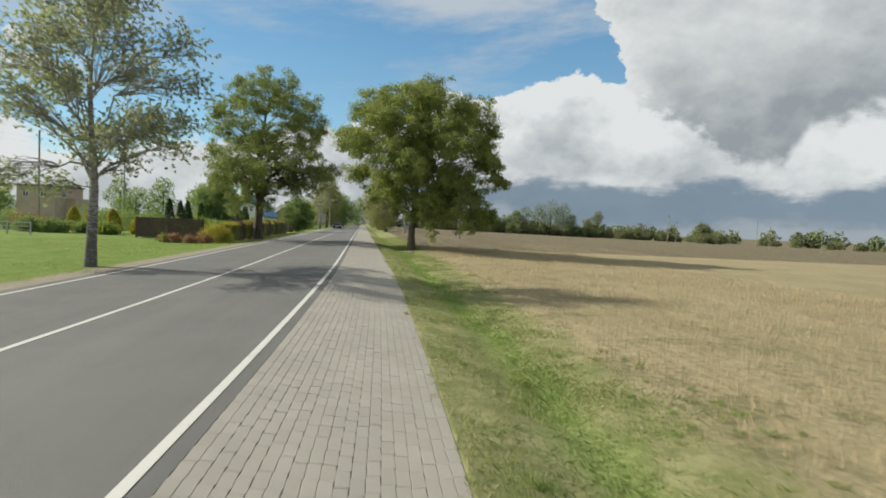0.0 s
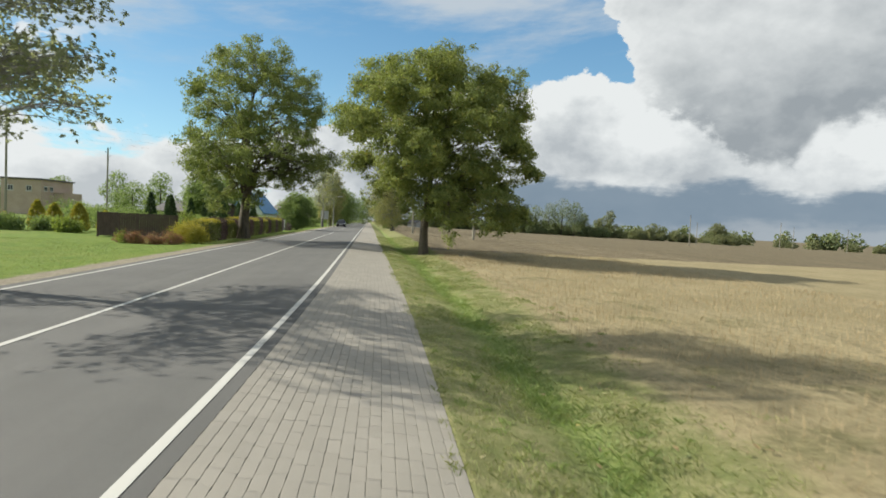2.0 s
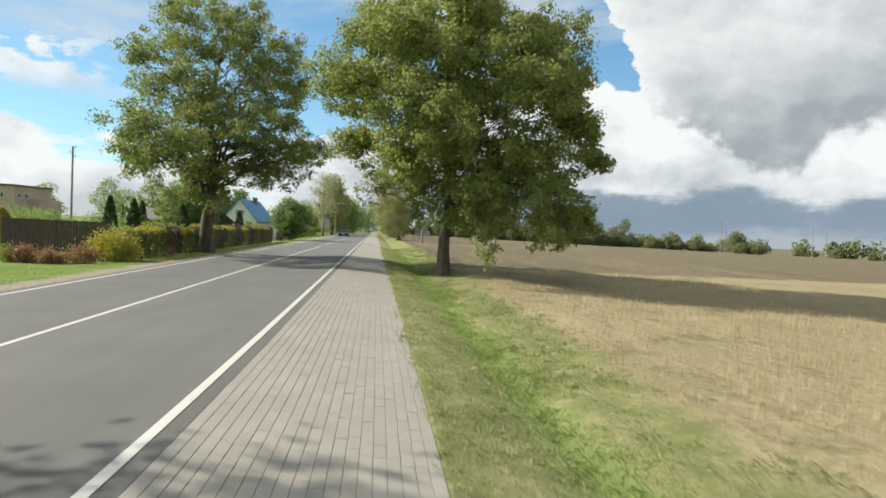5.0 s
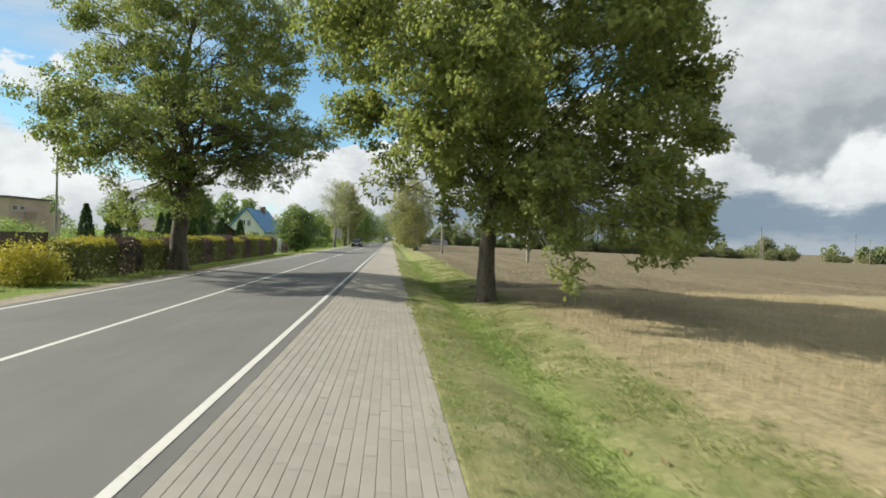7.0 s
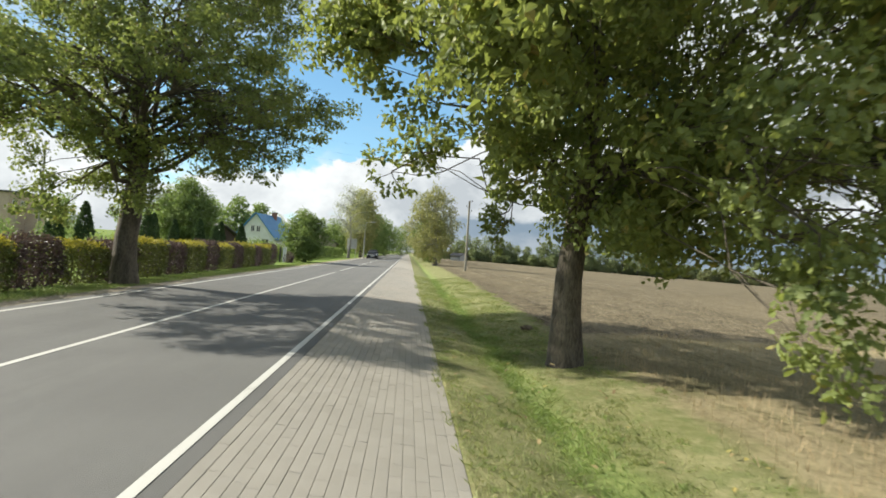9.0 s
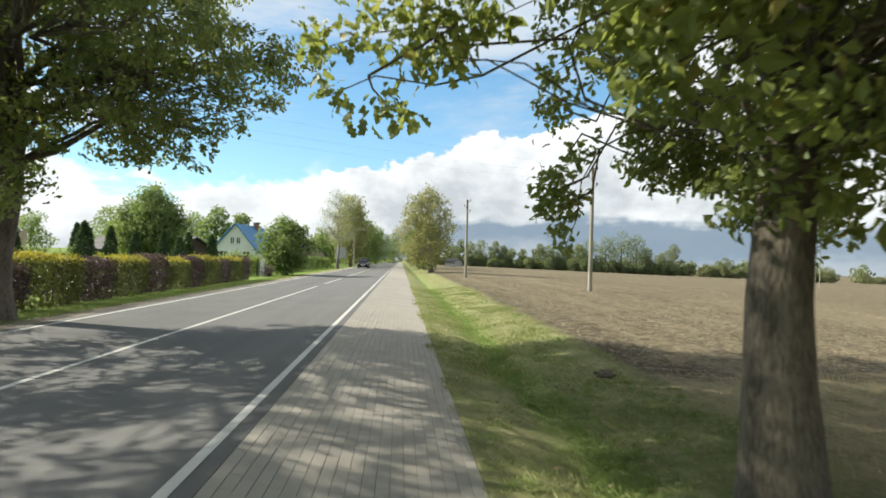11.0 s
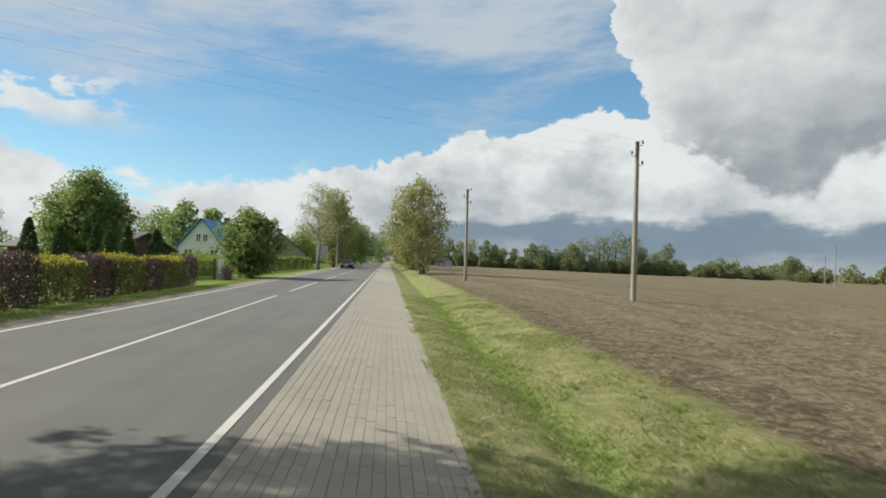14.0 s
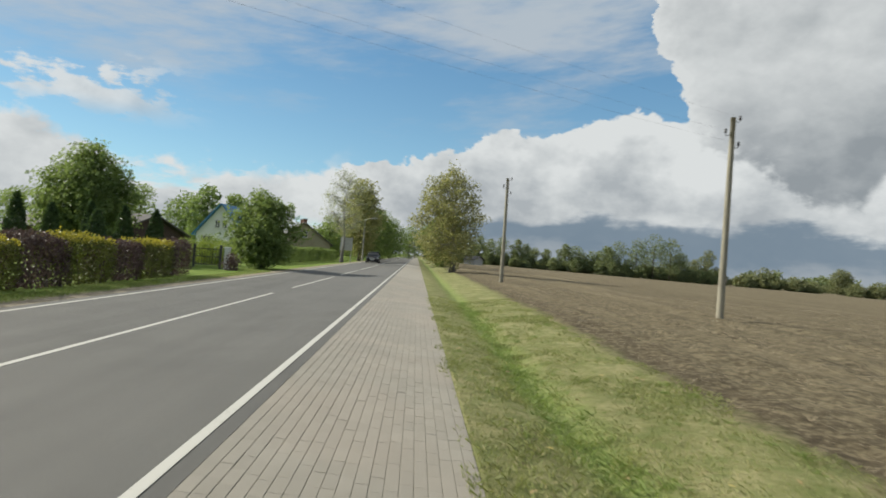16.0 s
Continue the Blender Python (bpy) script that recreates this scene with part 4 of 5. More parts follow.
def hedge_block(x0, x1, y0, y1, h, seed, golden, label):
    """A clipped block of hedge: leaves on rounded faces, twigs within; the golden kind is bright on top, with shade put
    into its side colour.
    """
    rng = np.random.default_rng(seed)
    cx, cy = (x0 + x1) / 2, (y0 + y1) / 2
    z0 = near_ground(cx, cy)
    root = thing("hedge_bush", (cx, cy, z0), label, "hedge", "clipped hedge along the road")
    a, b = (x1 - x0) / 2, (y1 - y0) / 2
    n = int(1000 * (b * h * 2 + a * b * 1.5 + a * h))
    p = rng.uniform(-1, 1, (n, 3))
    q = np.abs(p) ** 5
    p = p / (q.sum(1) ** 0.2)[:, None] * rng.uniform(0.80, 1.0, n)[:, None]
    nrm = p.copy()
    low = rng.uniform(size=n)
    p = p * np.array([a, b, h / 2]) + np.array([0, 0, h / 2])
    p += rng.normal(size=p.shape) * 0.035
    p[:, 2] += 0.06 * np.sin(p[:, 1] * 3.1 + seed) * (p[:, 2] > h * 0.6)
    keep = (p[:, 2] > 0.05) & ((p[:, 2] > 0.35) | (low > 0.55))
    p, nrm = p[keep], nrm[keep]
    mats, index = [M_GREEN if golden is None else M_PURPLE], None
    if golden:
        # shaded leaf colour on the sides, bright one above 0.875 of the height
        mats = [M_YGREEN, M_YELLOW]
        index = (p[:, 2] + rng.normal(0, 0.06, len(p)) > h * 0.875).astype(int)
    stems = Tubes()
    for k in range(int(6 + b * 5)):
        y = rng.uniform(-b, b) * 0.85
        x = rng.uniform(-a, a) * 0.5
        stems.add(bough(rng, (x, y, -0.1), (x + rng.normal() * 0.2, y + rng.normal() * 0.2, h * 0.8), 0.0, 4), [0.03, 0.025, 0.018, 0.008], 5)
    tagged(part("branchwork", stems.mesh("branchwork", M_TWIG), None, root), kind="stuff")
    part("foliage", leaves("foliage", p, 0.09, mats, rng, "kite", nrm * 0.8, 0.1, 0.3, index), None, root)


y, k = 38.6, 0
while y < 68.0:
    golden = k % 2 == 0
    length = 2.4 if golden else 1.9
    front = -8.15 - 0.012 * (y - 38)
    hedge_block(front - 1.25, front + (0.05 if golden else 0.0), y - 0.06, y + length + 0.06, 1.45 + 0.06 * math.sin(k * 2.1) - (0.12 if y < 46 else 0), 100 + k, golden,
                "clipped golden-leaved hedge bush with yellow top and shade-coloured sides" if golden else "clipped dark purple-leaved hedge bush")
    y += length
    k += 1
bush("golden_shrub", (-8.9, 37.2, -0.25), "loose round golden-yellow shrub at the hedge's end", 201, [(0, 0, 0.6, 0.8, 0.8, 0.65), (-0.6, 0.3, 0.45, 0.55, 0.6, 0.5), (0.5, 0, 0.45, 0.5, 0.6, 0.5)], M_YELLOW, 0.09, 170, 12)
for k, (x, yy, s) in enumerate([(-10.9, 35.2, 0.45), (-9.9, 34.9, 0.36), (-9.3, 35.5, 0.48), (-11.8, 35.7, 0.3)]):
    bush("red_shrub", (x, yy, near_ground(x, yy)), "low reddish autumn shrub in front of the brown fence", 210 + k, [(0, 0, s * 0.6, s, s * 0.8, s * 0.7), (s * 0.5, 0.1, s * 0.5, s * 0.6, s * 0.6, s * 0.5)], M_RED, 0.09, 70, 10, 0.1, group="red shrubs")
bush("golden_shrub", (-11.6, 35.3, -0.25), "small lime-yellow shrub on the lawn", 216, [(0, 0, 0.3, 0.25, 0.25, 0.35)], M_BRIGHT, 0.08, 50, 8, 0.08)

M_FENCE = mottled((0.055, 0.035, 0.028), (0.11, 0.075, 0.06), 3.0, 40.0, name="brown_fence_wood", rough=0.85, stretch=(6, 6, 1))
fence = thing("board_fence", (-15.6, 41.5, -0.27), "dark brown wooden board fence at the lawn's edge", "fence")
plank = boxed(-0.06, 0.06, -0.011, 0.011, 0.06, 1.50, bevel=0.004)
plank_me = bpy.data.meshes.new("plank"); plank.to_mesh(plank_me); plank.free(); plank_me.materials.append(M_FENCE)
for k in range(34):
    ob = new("plank", plank_me); ob.parent = fence
    ob.matrix_local = pose(0.07 + k * 0.135, 0, (0.012 if k % 3 else 0.0))
for k in range(22):
    ob = new("plank", plank_me); ob.parent = fence
    ob.matrix_local = pose(0.0, 0.1 + k * 0.135, 0.0, 0, 0, 90)
for z in (0.3, 1.2):
    part("rail", boxed(0, 4.6, 0.012, 0.05, z - 0.04, z + 0.04), M_FENCE, fence)
for x in (0.0, 2.3, 4.6):
    part("post", boxed(x - 0.05, x + 0.05, 0.02, 0.12, -0.3, 1.53, bevel=0.008), M_FENCE, fence)

M_RAIL = mottled((0.30, 0.29, 0.27), (0.50, 0.49, 0.46), 5.0, name="weathered_white_rail", rough=0.7)
rail = thing("rail_fence", (-24.5, 40.0, -0.32), "low pale rail fence at the end of the lawn", "fence")
for z in (0.35, 0.62, 0.88):
    part("rail", boxed(-6.0, 2.8, -0.02, 0.02, z - 0.03, z + 0.03), M_RAIL, rail)
for k in range(7):
    part("post", boxed(-6.0 + k * 1.45, -5.92 + k * 1.45, -0.04, 0.04, -0.3, 0.95), M_RAIL, rail)


def cone_tree(at, h, r, seed, mat, label, group=""):
    """A narrow clipped conifer."""
    rng = np.random.default_rng(seed)
    root = thing("conifer", at, label, "conifer", group)
    n = int(1700 * h * r)
    z = rng.uniform(0.02, 1, n) ** 1.2
    a = rng.uniform(0, 2 * np.pi, n)
    rad = r * np.interp(z, [0, 0.15, 0.5, 0.85, 1], [0.75, 1.0, 0.85, 0.42, 0.03]) * rng.uniform(0.75, 1.05, n)
    p = np.stack([np.cos(a) * rad, np.sin(a) * rad, z * h], 1)
    stem = Tubes(); stem.add([(0, 0, -0.1), (0, 0, h * 0.5), (0, 0, h * 0.9)], [0.06, 0.04, 0.015], 6)
    part("trunk", stem.mesh("trunk", M_TWIG), None, root)
    out = np.stack([np.cos(a), np.sin(a), np.full(n, 0.8)], 1)
    part("foliage", leaves("foliage", p, 0.16, [mat], rng, "kite", out, -0.4, 0.1), None, root)


for k, (x, yy, h) in enumerate([(-20.3, 74.5, 3.4), (-18.8, 75.0, 3.0), (-16.7, 75.0, 3.2), (-15.0, 75.2, 3.1), (-13.2, 75.0, 3.0), (-23.0, 75.0, 3.6), (-13.8, 70.5, 2.6), (-17.6, 60.0, 3.2), (-19.6, 60.5, 3.4), (-13.6, 59.0, 2.9)]):
    cone_tree((x, yy, near_ground(x, yy)), h, 0.5, 300 + k, M_DARK, "narrow dark green thuja in the garden", "garden thujas")
for k, (x, yy, h, r) in enumerate([(-22.5, 50.0, 1.9, 0.6), (-20.3, 49.0, 2.0, 0.65), (-24.8, 52.0, 2.1, 0.6), (-17.8, 47.5, 1.5, 0.5)]):
    cone_tree((x, yy, near_ground(x, yy)), h, r, 320 + k, M_YELLOW, "golden conifer in the garden", "golden conifers")
for k, (x, yy, s, m) in enumerate([(-25.5, 46.5, 1.0, M_GREEN), (-23.5, 46.0, 0.9, M_GREEN), (-21.6, 47.0, 0.8, M_GREEN), (-19.4, 45.5, 0.8, M_BRIGHT), (-18.0, 52.0, 1.1, M_GREEN), (-27.5, 50.0, 1.2, M_RED), (-29.5, 51.5, 1.3, M_GREEN),
                                   (-16.0, 50.0, 1.1, M_GREEN), (-22.0, 57.0, 1.6, M_GREEN), (-25.5, 60.0, 1.7, M_GREEN), (-12.8, 47.0, 1.0, M_GREEN), (-12.4, 53.0, 1.2, M_GREEN), (-18.8, 68.0, 1.5, M_BRIGHT), (-11.8, 66.0, 1.0, M_BRIGHT),
                                   (-22.5, 66.0, 1.8, M_GREEN), (-28.0, 66.0, 2.0, M_GREEN), (-33.0, 72.0, 2.2, M_GREEN), (-12.6, 82.0, 1.3, M_BRIGHT), (-14.5, 84.0, 1.4, M_BRIGHT), (-16.0, 92.0, 1.7, M_GREEN), (-13.0, 88.0, 1.2, M_GREEN)]):
    bush("garden_shrub", (x, yy, near_ground(x, yy)), "rounded leafy garden shrub", 340 + k, [(0, 0, s * 0.55, s, s * 0.8, s * 0.65), (s * 0.6, 0.2, s * 0.5, s * 0.7, s * 0.7, s * 0.55), (-s * 0.5, 0.3, s * 0.6, s * 0.6, s * 0.6, s * 0.6)],
         m, 0.17, 90, 9, 0.16, group="garden shrubs")


# ---- buildings ----
M_WHITE = mottled((0.62, 0.62, 0.58), (0.75, 0.75, 0.72), 0.8, 20.0, name="white_render", rough=0.9)
M_TAN = mottled((0.38, 0.285, 0.22), (0.49, 0.385, 0.31), 0.5, 9.0, name="tan_render", rough=0.9)
M_BLUE = mottled((0.035, 0.14, 0.30), (0.06, 0.22, 0.42), 1.0, 8.0, name="blue_metal_roof", rough=0.5)
M_SLATE = mottled((0.065, 0.062, 0.062), (0.13, 0.12, 0.115), 1.2, 12.0, name="dark_roof", rough=0.85)
M_OCHRE = mottled((0.30, 0.26, 0.17), (0.40, 0.35, 0.24), 0.8, 12.0, name="ochre_render", rough=0.9)
M_BRICK = mottled((0.16, 0.085, 0.06), (0.28, 0.15, 0.11), 3.0, 20.0, name="chimney_brick", rough=0.9)
M_GLASS = material("window_glass", lambda N: (0.02, 0.025, 0.03), 0.08)
M_FRAME = mottled((0.55, 0.54, 0.50), (0.66, 0.65, 0.62), 4.0, name="window_frame_paint", rough=0.5)


def window_part(parent, at, w, h, turn=0.0):
    """A window in a wall: frame, sill and two panes, set a little proud."""
    m = pose(*at, 0, 0, turn)
    bm = bmesh.new()
    for x0, x1, z0, z1 in ((-w / 2, w / 2, 0, 0.07), (-w / 2, w / 2, h - 0.07, h), (-w / 2, -w / 2 + 0.07, 0.07, h - 0.07), (w / 2 - 0.07, w / 2, 0.07, h - 0.07), (-0.035, 0.035, 0.07, h - 0.07)):
        box(bm, x0, x1, -0.06, 0.02, z0, z1)
    frame_ob = part("window", bm, M_FRAME, parent)
    frame_ob.matrix_local = m
    part("sill", boxed(-w / 2 - 0.06, w / 2 + 0.06, -0.12, 0.0, -0.05, -0.003), M_FRAME, frame_ob)
    for s in (-1, 1):
        part("pane", boxed(s * w / 4 - w / 4 + 0.05, s * w / 4 + w / 4 - 0.05, -0.03, -0.01, 0.072, h - 0.072), M_GLASS, frame_ob)


def gable_house(name, at, w, d, eave, ridge, wall_mat, roof_mat, label, turn=0.0, chimneys=(), windows=()):
    """A house with its gable to the front: walls, overhanging roof, chimneys and windows."""
    root = thing(name, at, label, "house", turn=turn)
    bm = bmesh.new()
    prof = [(-w / 2, -0.4), (w / 2, -0.4), (w / 2, eave), (0, ridge), (-w / 2, eave)]
    f = bm.faces.new([bm.verts.new((x, 0, z)) for x, z in prof])
    r = bmesh.ops.extrude_face_region(bm, geom=[f])
    bmesh.ops.translate(bm, verts=[v for v in r["geom"] if isinstance(v, bmesh.types.BMVert)], vec=(0, d, 0))
    bmesh.ops.recalc_face_normals(bm, faces=bm.faces)
    part("wall", bm, wall_mat, root)
    slope = math.atan2(ridge - eave, w / 2)
    run = math.hypot(ridge - eave, w / 2) + 0.5
    for s in (-1, 1):
        ob = part("roof", boxed(0, run, -0.45, d + 0.45, 0.02, 0.14, bevel=0.02), roof_mat, root)
        ob.matrix_local = Matrix.Translation((0, 0, ridge)) @ Matrix.Rotation(0 if s > 0 else math.pi, 4, "Z") @ Matrix.Rotation(slope, 4, "Y") @ (Matrix.Identity(4) if s > 0 else Matrix.Translation((0, -d, 0)))
    for x, y, hh in chimneys:
        ch = part("chimney", boxed(x - 0.3, x + 0.3, y - 0.3, y + 0.3, ridge - 1.0, ridge + hh, bevel=0.02), M_BRICK, root)
        part("cap", boxed(x - 0.37, x + 0.37, y - 0.37, y + 0.37, ridge + hh + 0.002, ridge + hh + 0.1), M_SLATE, ch)
    for x, z, ww, hh in windows:
        window_part(root, (x, -0.002, z), ww, hh)
    return root


gable_house("house", (-20.3, 105.0, -0.3), 5.4, 9.0, 2.4, 5.6, M_WHITE, M_BLUE, "white gabled house with a bright blue metal roof", -6.0, [(0.4, 6.0, 0.5)],
            [(-0.4, 3.0, 0.55, 0.9), (0.4, 3.0, 0.55, 0.9), (-1.5, 1.0, 1.0, 1.1), (1.5, 1.0, 1.0, 1.1)])
gable_house("house", (-15.8, 127.0, -0.3), 8.0, 11.0, 2.3, 5.2, M_OCHRE, M_SLATE, "ochre house with a steep dark roof and two chimneys", 18.0, [(0.3, 3.0, 0.7), (0.3, 6.5, 0.7)], [(0.0, 3.0, 1.0, 1.0)])
gable_house("house", (-18.6, 86.0, -0.3), 7.0, 9.0, 1.8, 3.1, M_FENCE, M_SLATE, "low brown wooden house with a dark roof behind the garden", 75.0, [(0.0, 3.0, 0.5)])
gable_house("shed", (17.5, 186.0, near_ground(17.5, 186.0)), 3.0, 4.0, 1.5, 2.2, M_RAIL, M_SLATE, "small white shed beyond the field", 40.0)


def flat_block(at, turn):
    root = thing("apartment_block", at, "tan rendered flat-roofed building with small windows", "building", turn=turn)
    part("wall", boxed(0, 6.6, 0, 8.0, -0.5, 5.9), M_TAN, root)
    part("roof", boxed(-0.25, 6.85, -0.25, 8.25, 5.902, 6.15, bevel=0.03), M_SLATE, root)
    part("annexe", boxed(6.602, 8.4, 3, 7.8, -0.5, 4.0), M_TAN, root)
    for k in range(2):
        window_part(root, (1.6 + k * 3.0, -0.002, 4.0), 0.9, 0.9)
    for k in range(2):
        window_part(root, (6.602, 1.0 + k * 1.4, 4.1), 0.8, 0.8, 90)


flat_block((-59.6, 105.0, -0.4), -6.0)

M_POLE = mottled((0.16, 0.15, 0.115), (0.32, 0.30, 0.235), 2.0, 20.0, name="weathered_pole_wood", rough=0.9, stretch=(4, 4, 0.5))
M_DARKMETAL = mottled((0.03, 0.03, 0.03), (0.06, 0.06, 0.058), 8.0, name="dark_iron", rough=0.6)
M_STEEL = mottled((0.38, 0.38, 0.36), (0.52, 0.52, 0.50), 4.0, name="galvanised_steel", rough=0.5, metal=0.6)


def power_pole(at, h, label, r=0.13, lean=(0, 0), arms=True):
    root = thing("power_pole", at, label, "pole", "power poles")
    t = Tubes()
    zs_ = np.linspace(-0.4, h, 7)
    t.add(np.stack([lean[0] * zs_ / h, lean[1] * zs_ / h, zs_], 1), np.linspace(r, r * 0.66, 7), 12)
    part("post", t.mesh("post", M_POLE), None, root)
    tips = []
    if arms:
        for s, z in ((1, h - 0.12), (-1, h - 0.62), (1, h - 1.05)):
            hook = Tubes()
            c = np.array([lean[0] * z / h, lean[1] * z / h, z])
            d = np.array([s, 0.0, 0.0])
            hook.add([c + d * 0.05, c + d * 0.2 + (0, 0, -0.04), c + d * 0.25 + (0, 0, 0.02), c + d * 0.25 + (0, 0, 0.10)], [0.012] * 4, 6)
            hk = part("hook", hook.mesh("hook", M_DARKMETAL), None, root)
            ins = Tubes()
            ins.add([c + d * 0.25 + (0, 0, 0.06), c + d * 0.25 + (0, 0, 0.09), c + d * 0.25 + (0, 0, 0.13), c + d * 0.25 + (0, 0, 0.17), c + d * 0.25 + (0, 0, 0.20)], [0.05, 0.055, 0.035, 0.045, 0.025], 10)
            part("insulator", ins.mesh("insulator", M_DARKMETAL), None, hk)
            tips.append(Vector(at) + Vector(c + d * 0.25 + np.array([0, 0, 0.15])))
    return tips


tips1 = power_pole((12.1, 63.1, 0.0), 7.15, "leaning weathered wooden power pole in the tilled field", lean=(0.0, 0.0))
power_pole((6.85, 79.6, 0.1), 6.75, "grey wooden power pole in the field by the path", lean=(-0.05, 0))
power_pole((-30.0, 75.2, -0.35), 8.9, "tall wooden power pole among the gardens", r=0.12)
power_pole((-32.8, 61.6, -0.35), 10.0, "tall wooden power pole behind the lawn", r=0.12)
for k, (x, yy, h) in enumerate([(74.0, 122.0, 7.0), (86.0, 138.0, 6.0), (120.0, 150.0, 8.0), (126.0, 152.0, 7.0), (150.0, 158.0, 7.5)]):
    power_pole((x, yy, near_ground(x, yy)), h, "thin pole far across the field", r=0.10, arms=False)


def wire(a, b, sag):
    t = Tubes()
    k = np.linspace(0, 1, 24)[:, None]
    p = np.array(a) * (1 - k) + np.array(b) * k
    p[:, 2] -= (4 * sag * k * (1 - k))[:, 0]
    t.add(p, [0.0016] * 24, 4)
    ob = part("power_line", t.mesh("power_line", M_DARKMETAL), None, None)
    tagged(ob, "thin dark overhead wire between two poles", "wire", "overhead wires")


tipsC = power_pole((-34.0, 34.9, -0.35), 8.4, "wooden power pole beyond the lawn", r=0.12)
for a, b in zip(tips1, tipsC):
    wire(a, b, 1.0)


def street_lamp(at, h, turn):
    root = thing("street_lamp", at, "grey concrete street lamp with a curved arm", "street lamp", turn=turn)
    t = Tubes(); t.add([(0, 0, -0.3), (0, 0, h * 0.5), (0, 0, h - 0.5)], [0.13, 0.11, 0.09], 12)
    part("post", t.mesh("post", M_KERB), None, root)
    a = Tubes(); a.add([(0, 0, h - 0.5), (0.03, 0, h - 0.2), (0.2, 0, h + 0.02), (0.7, 0, h + 0.14), (1.2, 0, h + 0.2)], [0.05, 0.045, 0.04, 0.035, 0.035], 8)
    part("arm", a.mesh("arm", M_STEEL), None, root)
    hd = part("lamp_head", boxed(1.1, 1.75, -0.13, 0.13, h + 0.14, h + 0.27, bevel=0.05), M_STEEL, root)
    part("lens", boxed(1.18, 1.68, -0.1, 0.1, h + 0.11, h + 0.137, bevel=0.01), M_FRAME, hd)


street_lamp((-6.7, 125.0, -0.2), 6.3, 0.0)
street_lamp((-6.7, 165.0, -0.2), 6.3, 0.0)

sign = thing("road_sign", (-7.6, 113.0, -0.2), "pale grey back of a road sign on two posts", "road sign")
part("panel", boxed(-0.75, 0.75, -0.02, 0.02, 1.5, 3.1, bevel=0.01), M_STEEL, sign)
for s in (-0.6, 0.6):
    t = Tubes(); t.add([(s, 0.05, -0.3), (s, 0.05, 3.2)], [0.045, 0.045], 10)
    part("post", t.mesh("post", M_STEEL), None, sign)

gate = thing("garden_gate", (-11.6, 76.5, -0.25), "dark metal garden gate beside a white post", "gate")
for x in (0.0, 1.5):
    part("post", boxed(x - 0.06, x + 0.06, -0.06, 0.06, -0.3, 1.35, bevel=0.01), M_DARKMETAL, gate)
for k in range(9):
    part("bar", boxed(0.12 + k * 0.155, 0.14 + k * 0.155, -0.01, 0.01, 0.12, 1.15), M_DARKMETAL, gate)
for z in (0.2, 0.65, 1.1):
    part("rail", boxed(0.06, 1.44, -0.015, 0.015, z - 0.02, z + 0.02), M_DARKMETAL, gate)
gp = thing("gate_post", (-9.75, 76.6, -0.25), "white rendered gate post", "post")
part("shaft", boxed(-0.14, 0.14, -0.14, 0.14, -0.2, 1.2, bevel=0.015), M_WHITE, gp)
part("cap", boxed(-0.18, 0.18, -0.18, 0.18, 1.202, 1.28, bevel=0.02), M_WHITE, gp)
bush("garden_shrub", (-9.0, 75.0, -0.24), "dark reddish shrub beside the gate", 390, [(0, 0, 0.45, 0.45, 0.45, 0.5)], M_PURPLE, 0.10, 90, 9, 0.1)
for k in range(8):
    hedge_block(-12.0 + k * 0.12, -10.8 + k * 0.12, 88.0 + k * 4.3, 92.3 + k * 4.3, 1.55 + 0.08 * math.sin(k * 1.7), 400 + k, None, "dark green clipped hedge beside the far garden")


# ---- far woods ----
def wood(name, places, label, seed, mat, leaf_size, per_tree):
    """A far row of trees as one mass of leaf clumps with trunks."""
    rng = np.random.default_rng(seed)
    pts, outs = [], []
    t = Tubes()
    for x, yy, h, r in places:
        z0 = near_ground(x, yy)
        blobs = crown_masses(rng, [(h * 0.1, r * 0.75), (h * 0.4, r), (h * 0.7, r * 0.8), (h, r * 0.25)], 12, (x, yy), size=(r * 0.3, r * 0.5))
        p, n, _ = ellipsoid_points(rng, blobs, per_tree // 12, 0.4)
        p[:, 2] += z0
        pts.append(p); outs.append(n)
        t.add([(x, yy, z0 - 0.3), (x, yy, z0 + h * 0.7)], [r * 0.06, r * 0.02], 5)
    root = thing(name, (0, 0, 0), label, "woods", kind="stuff")
    part("trunks", t.mesh("trunks", M_TWIG), None, root)
    part("crowns", leaves("crowns", np.concatenate(pts), leaf_size, [mat], rng, "kite", np.concatenate(outs), 0.2, 0.4), None, root)


rng = np.random.default_rng(77)
row = [(20 + i * 3.9 + rng.uniform(-1, 1), 240 - i * 1.1 + rng.uniform(-5, 5), rng.uniform(6.6, 9.8), rng.uniform(3.2, 4.8)) for i in range(13)]
row += [(66 + i * 4.4, 228 - i * 2.0 + rng.uniform(-3, 3), h, r) for i, (h, r) in enumerate([(9.6, 4.6), (11.0, 5.2), (12.2, 5.6), (14.4, 6.6), (13.6, 5.8), (9.0, 4.2)])]
row += [(14 + i * 2.5 + rng.uniform(-1, 1), 236 - i * 0.6 + rng.uniform(-3, 3), rng.uniform(2.4, 4.4), rng.uniform(2.2, 3.2)) for i in range(34)]
wood("tree_line", row, "dense green trees along the far edge of the field", 81, M_FAR, 0.48, 2600)
row = [(100 + i * 2.6 + rng.uniform(-1, 1), 250 - i * 1.2 + rng.uniform(-9, 9), rng.uniform(2.6, 5.4), rng.uniform(2.2, 4.2)) for i in range(22)] + [(111.0, 245.0, 12.5, 4.2), (107.0, 247.0, 9.0, 4.0), (130.0, 240.0, 7.6, 5.0)]
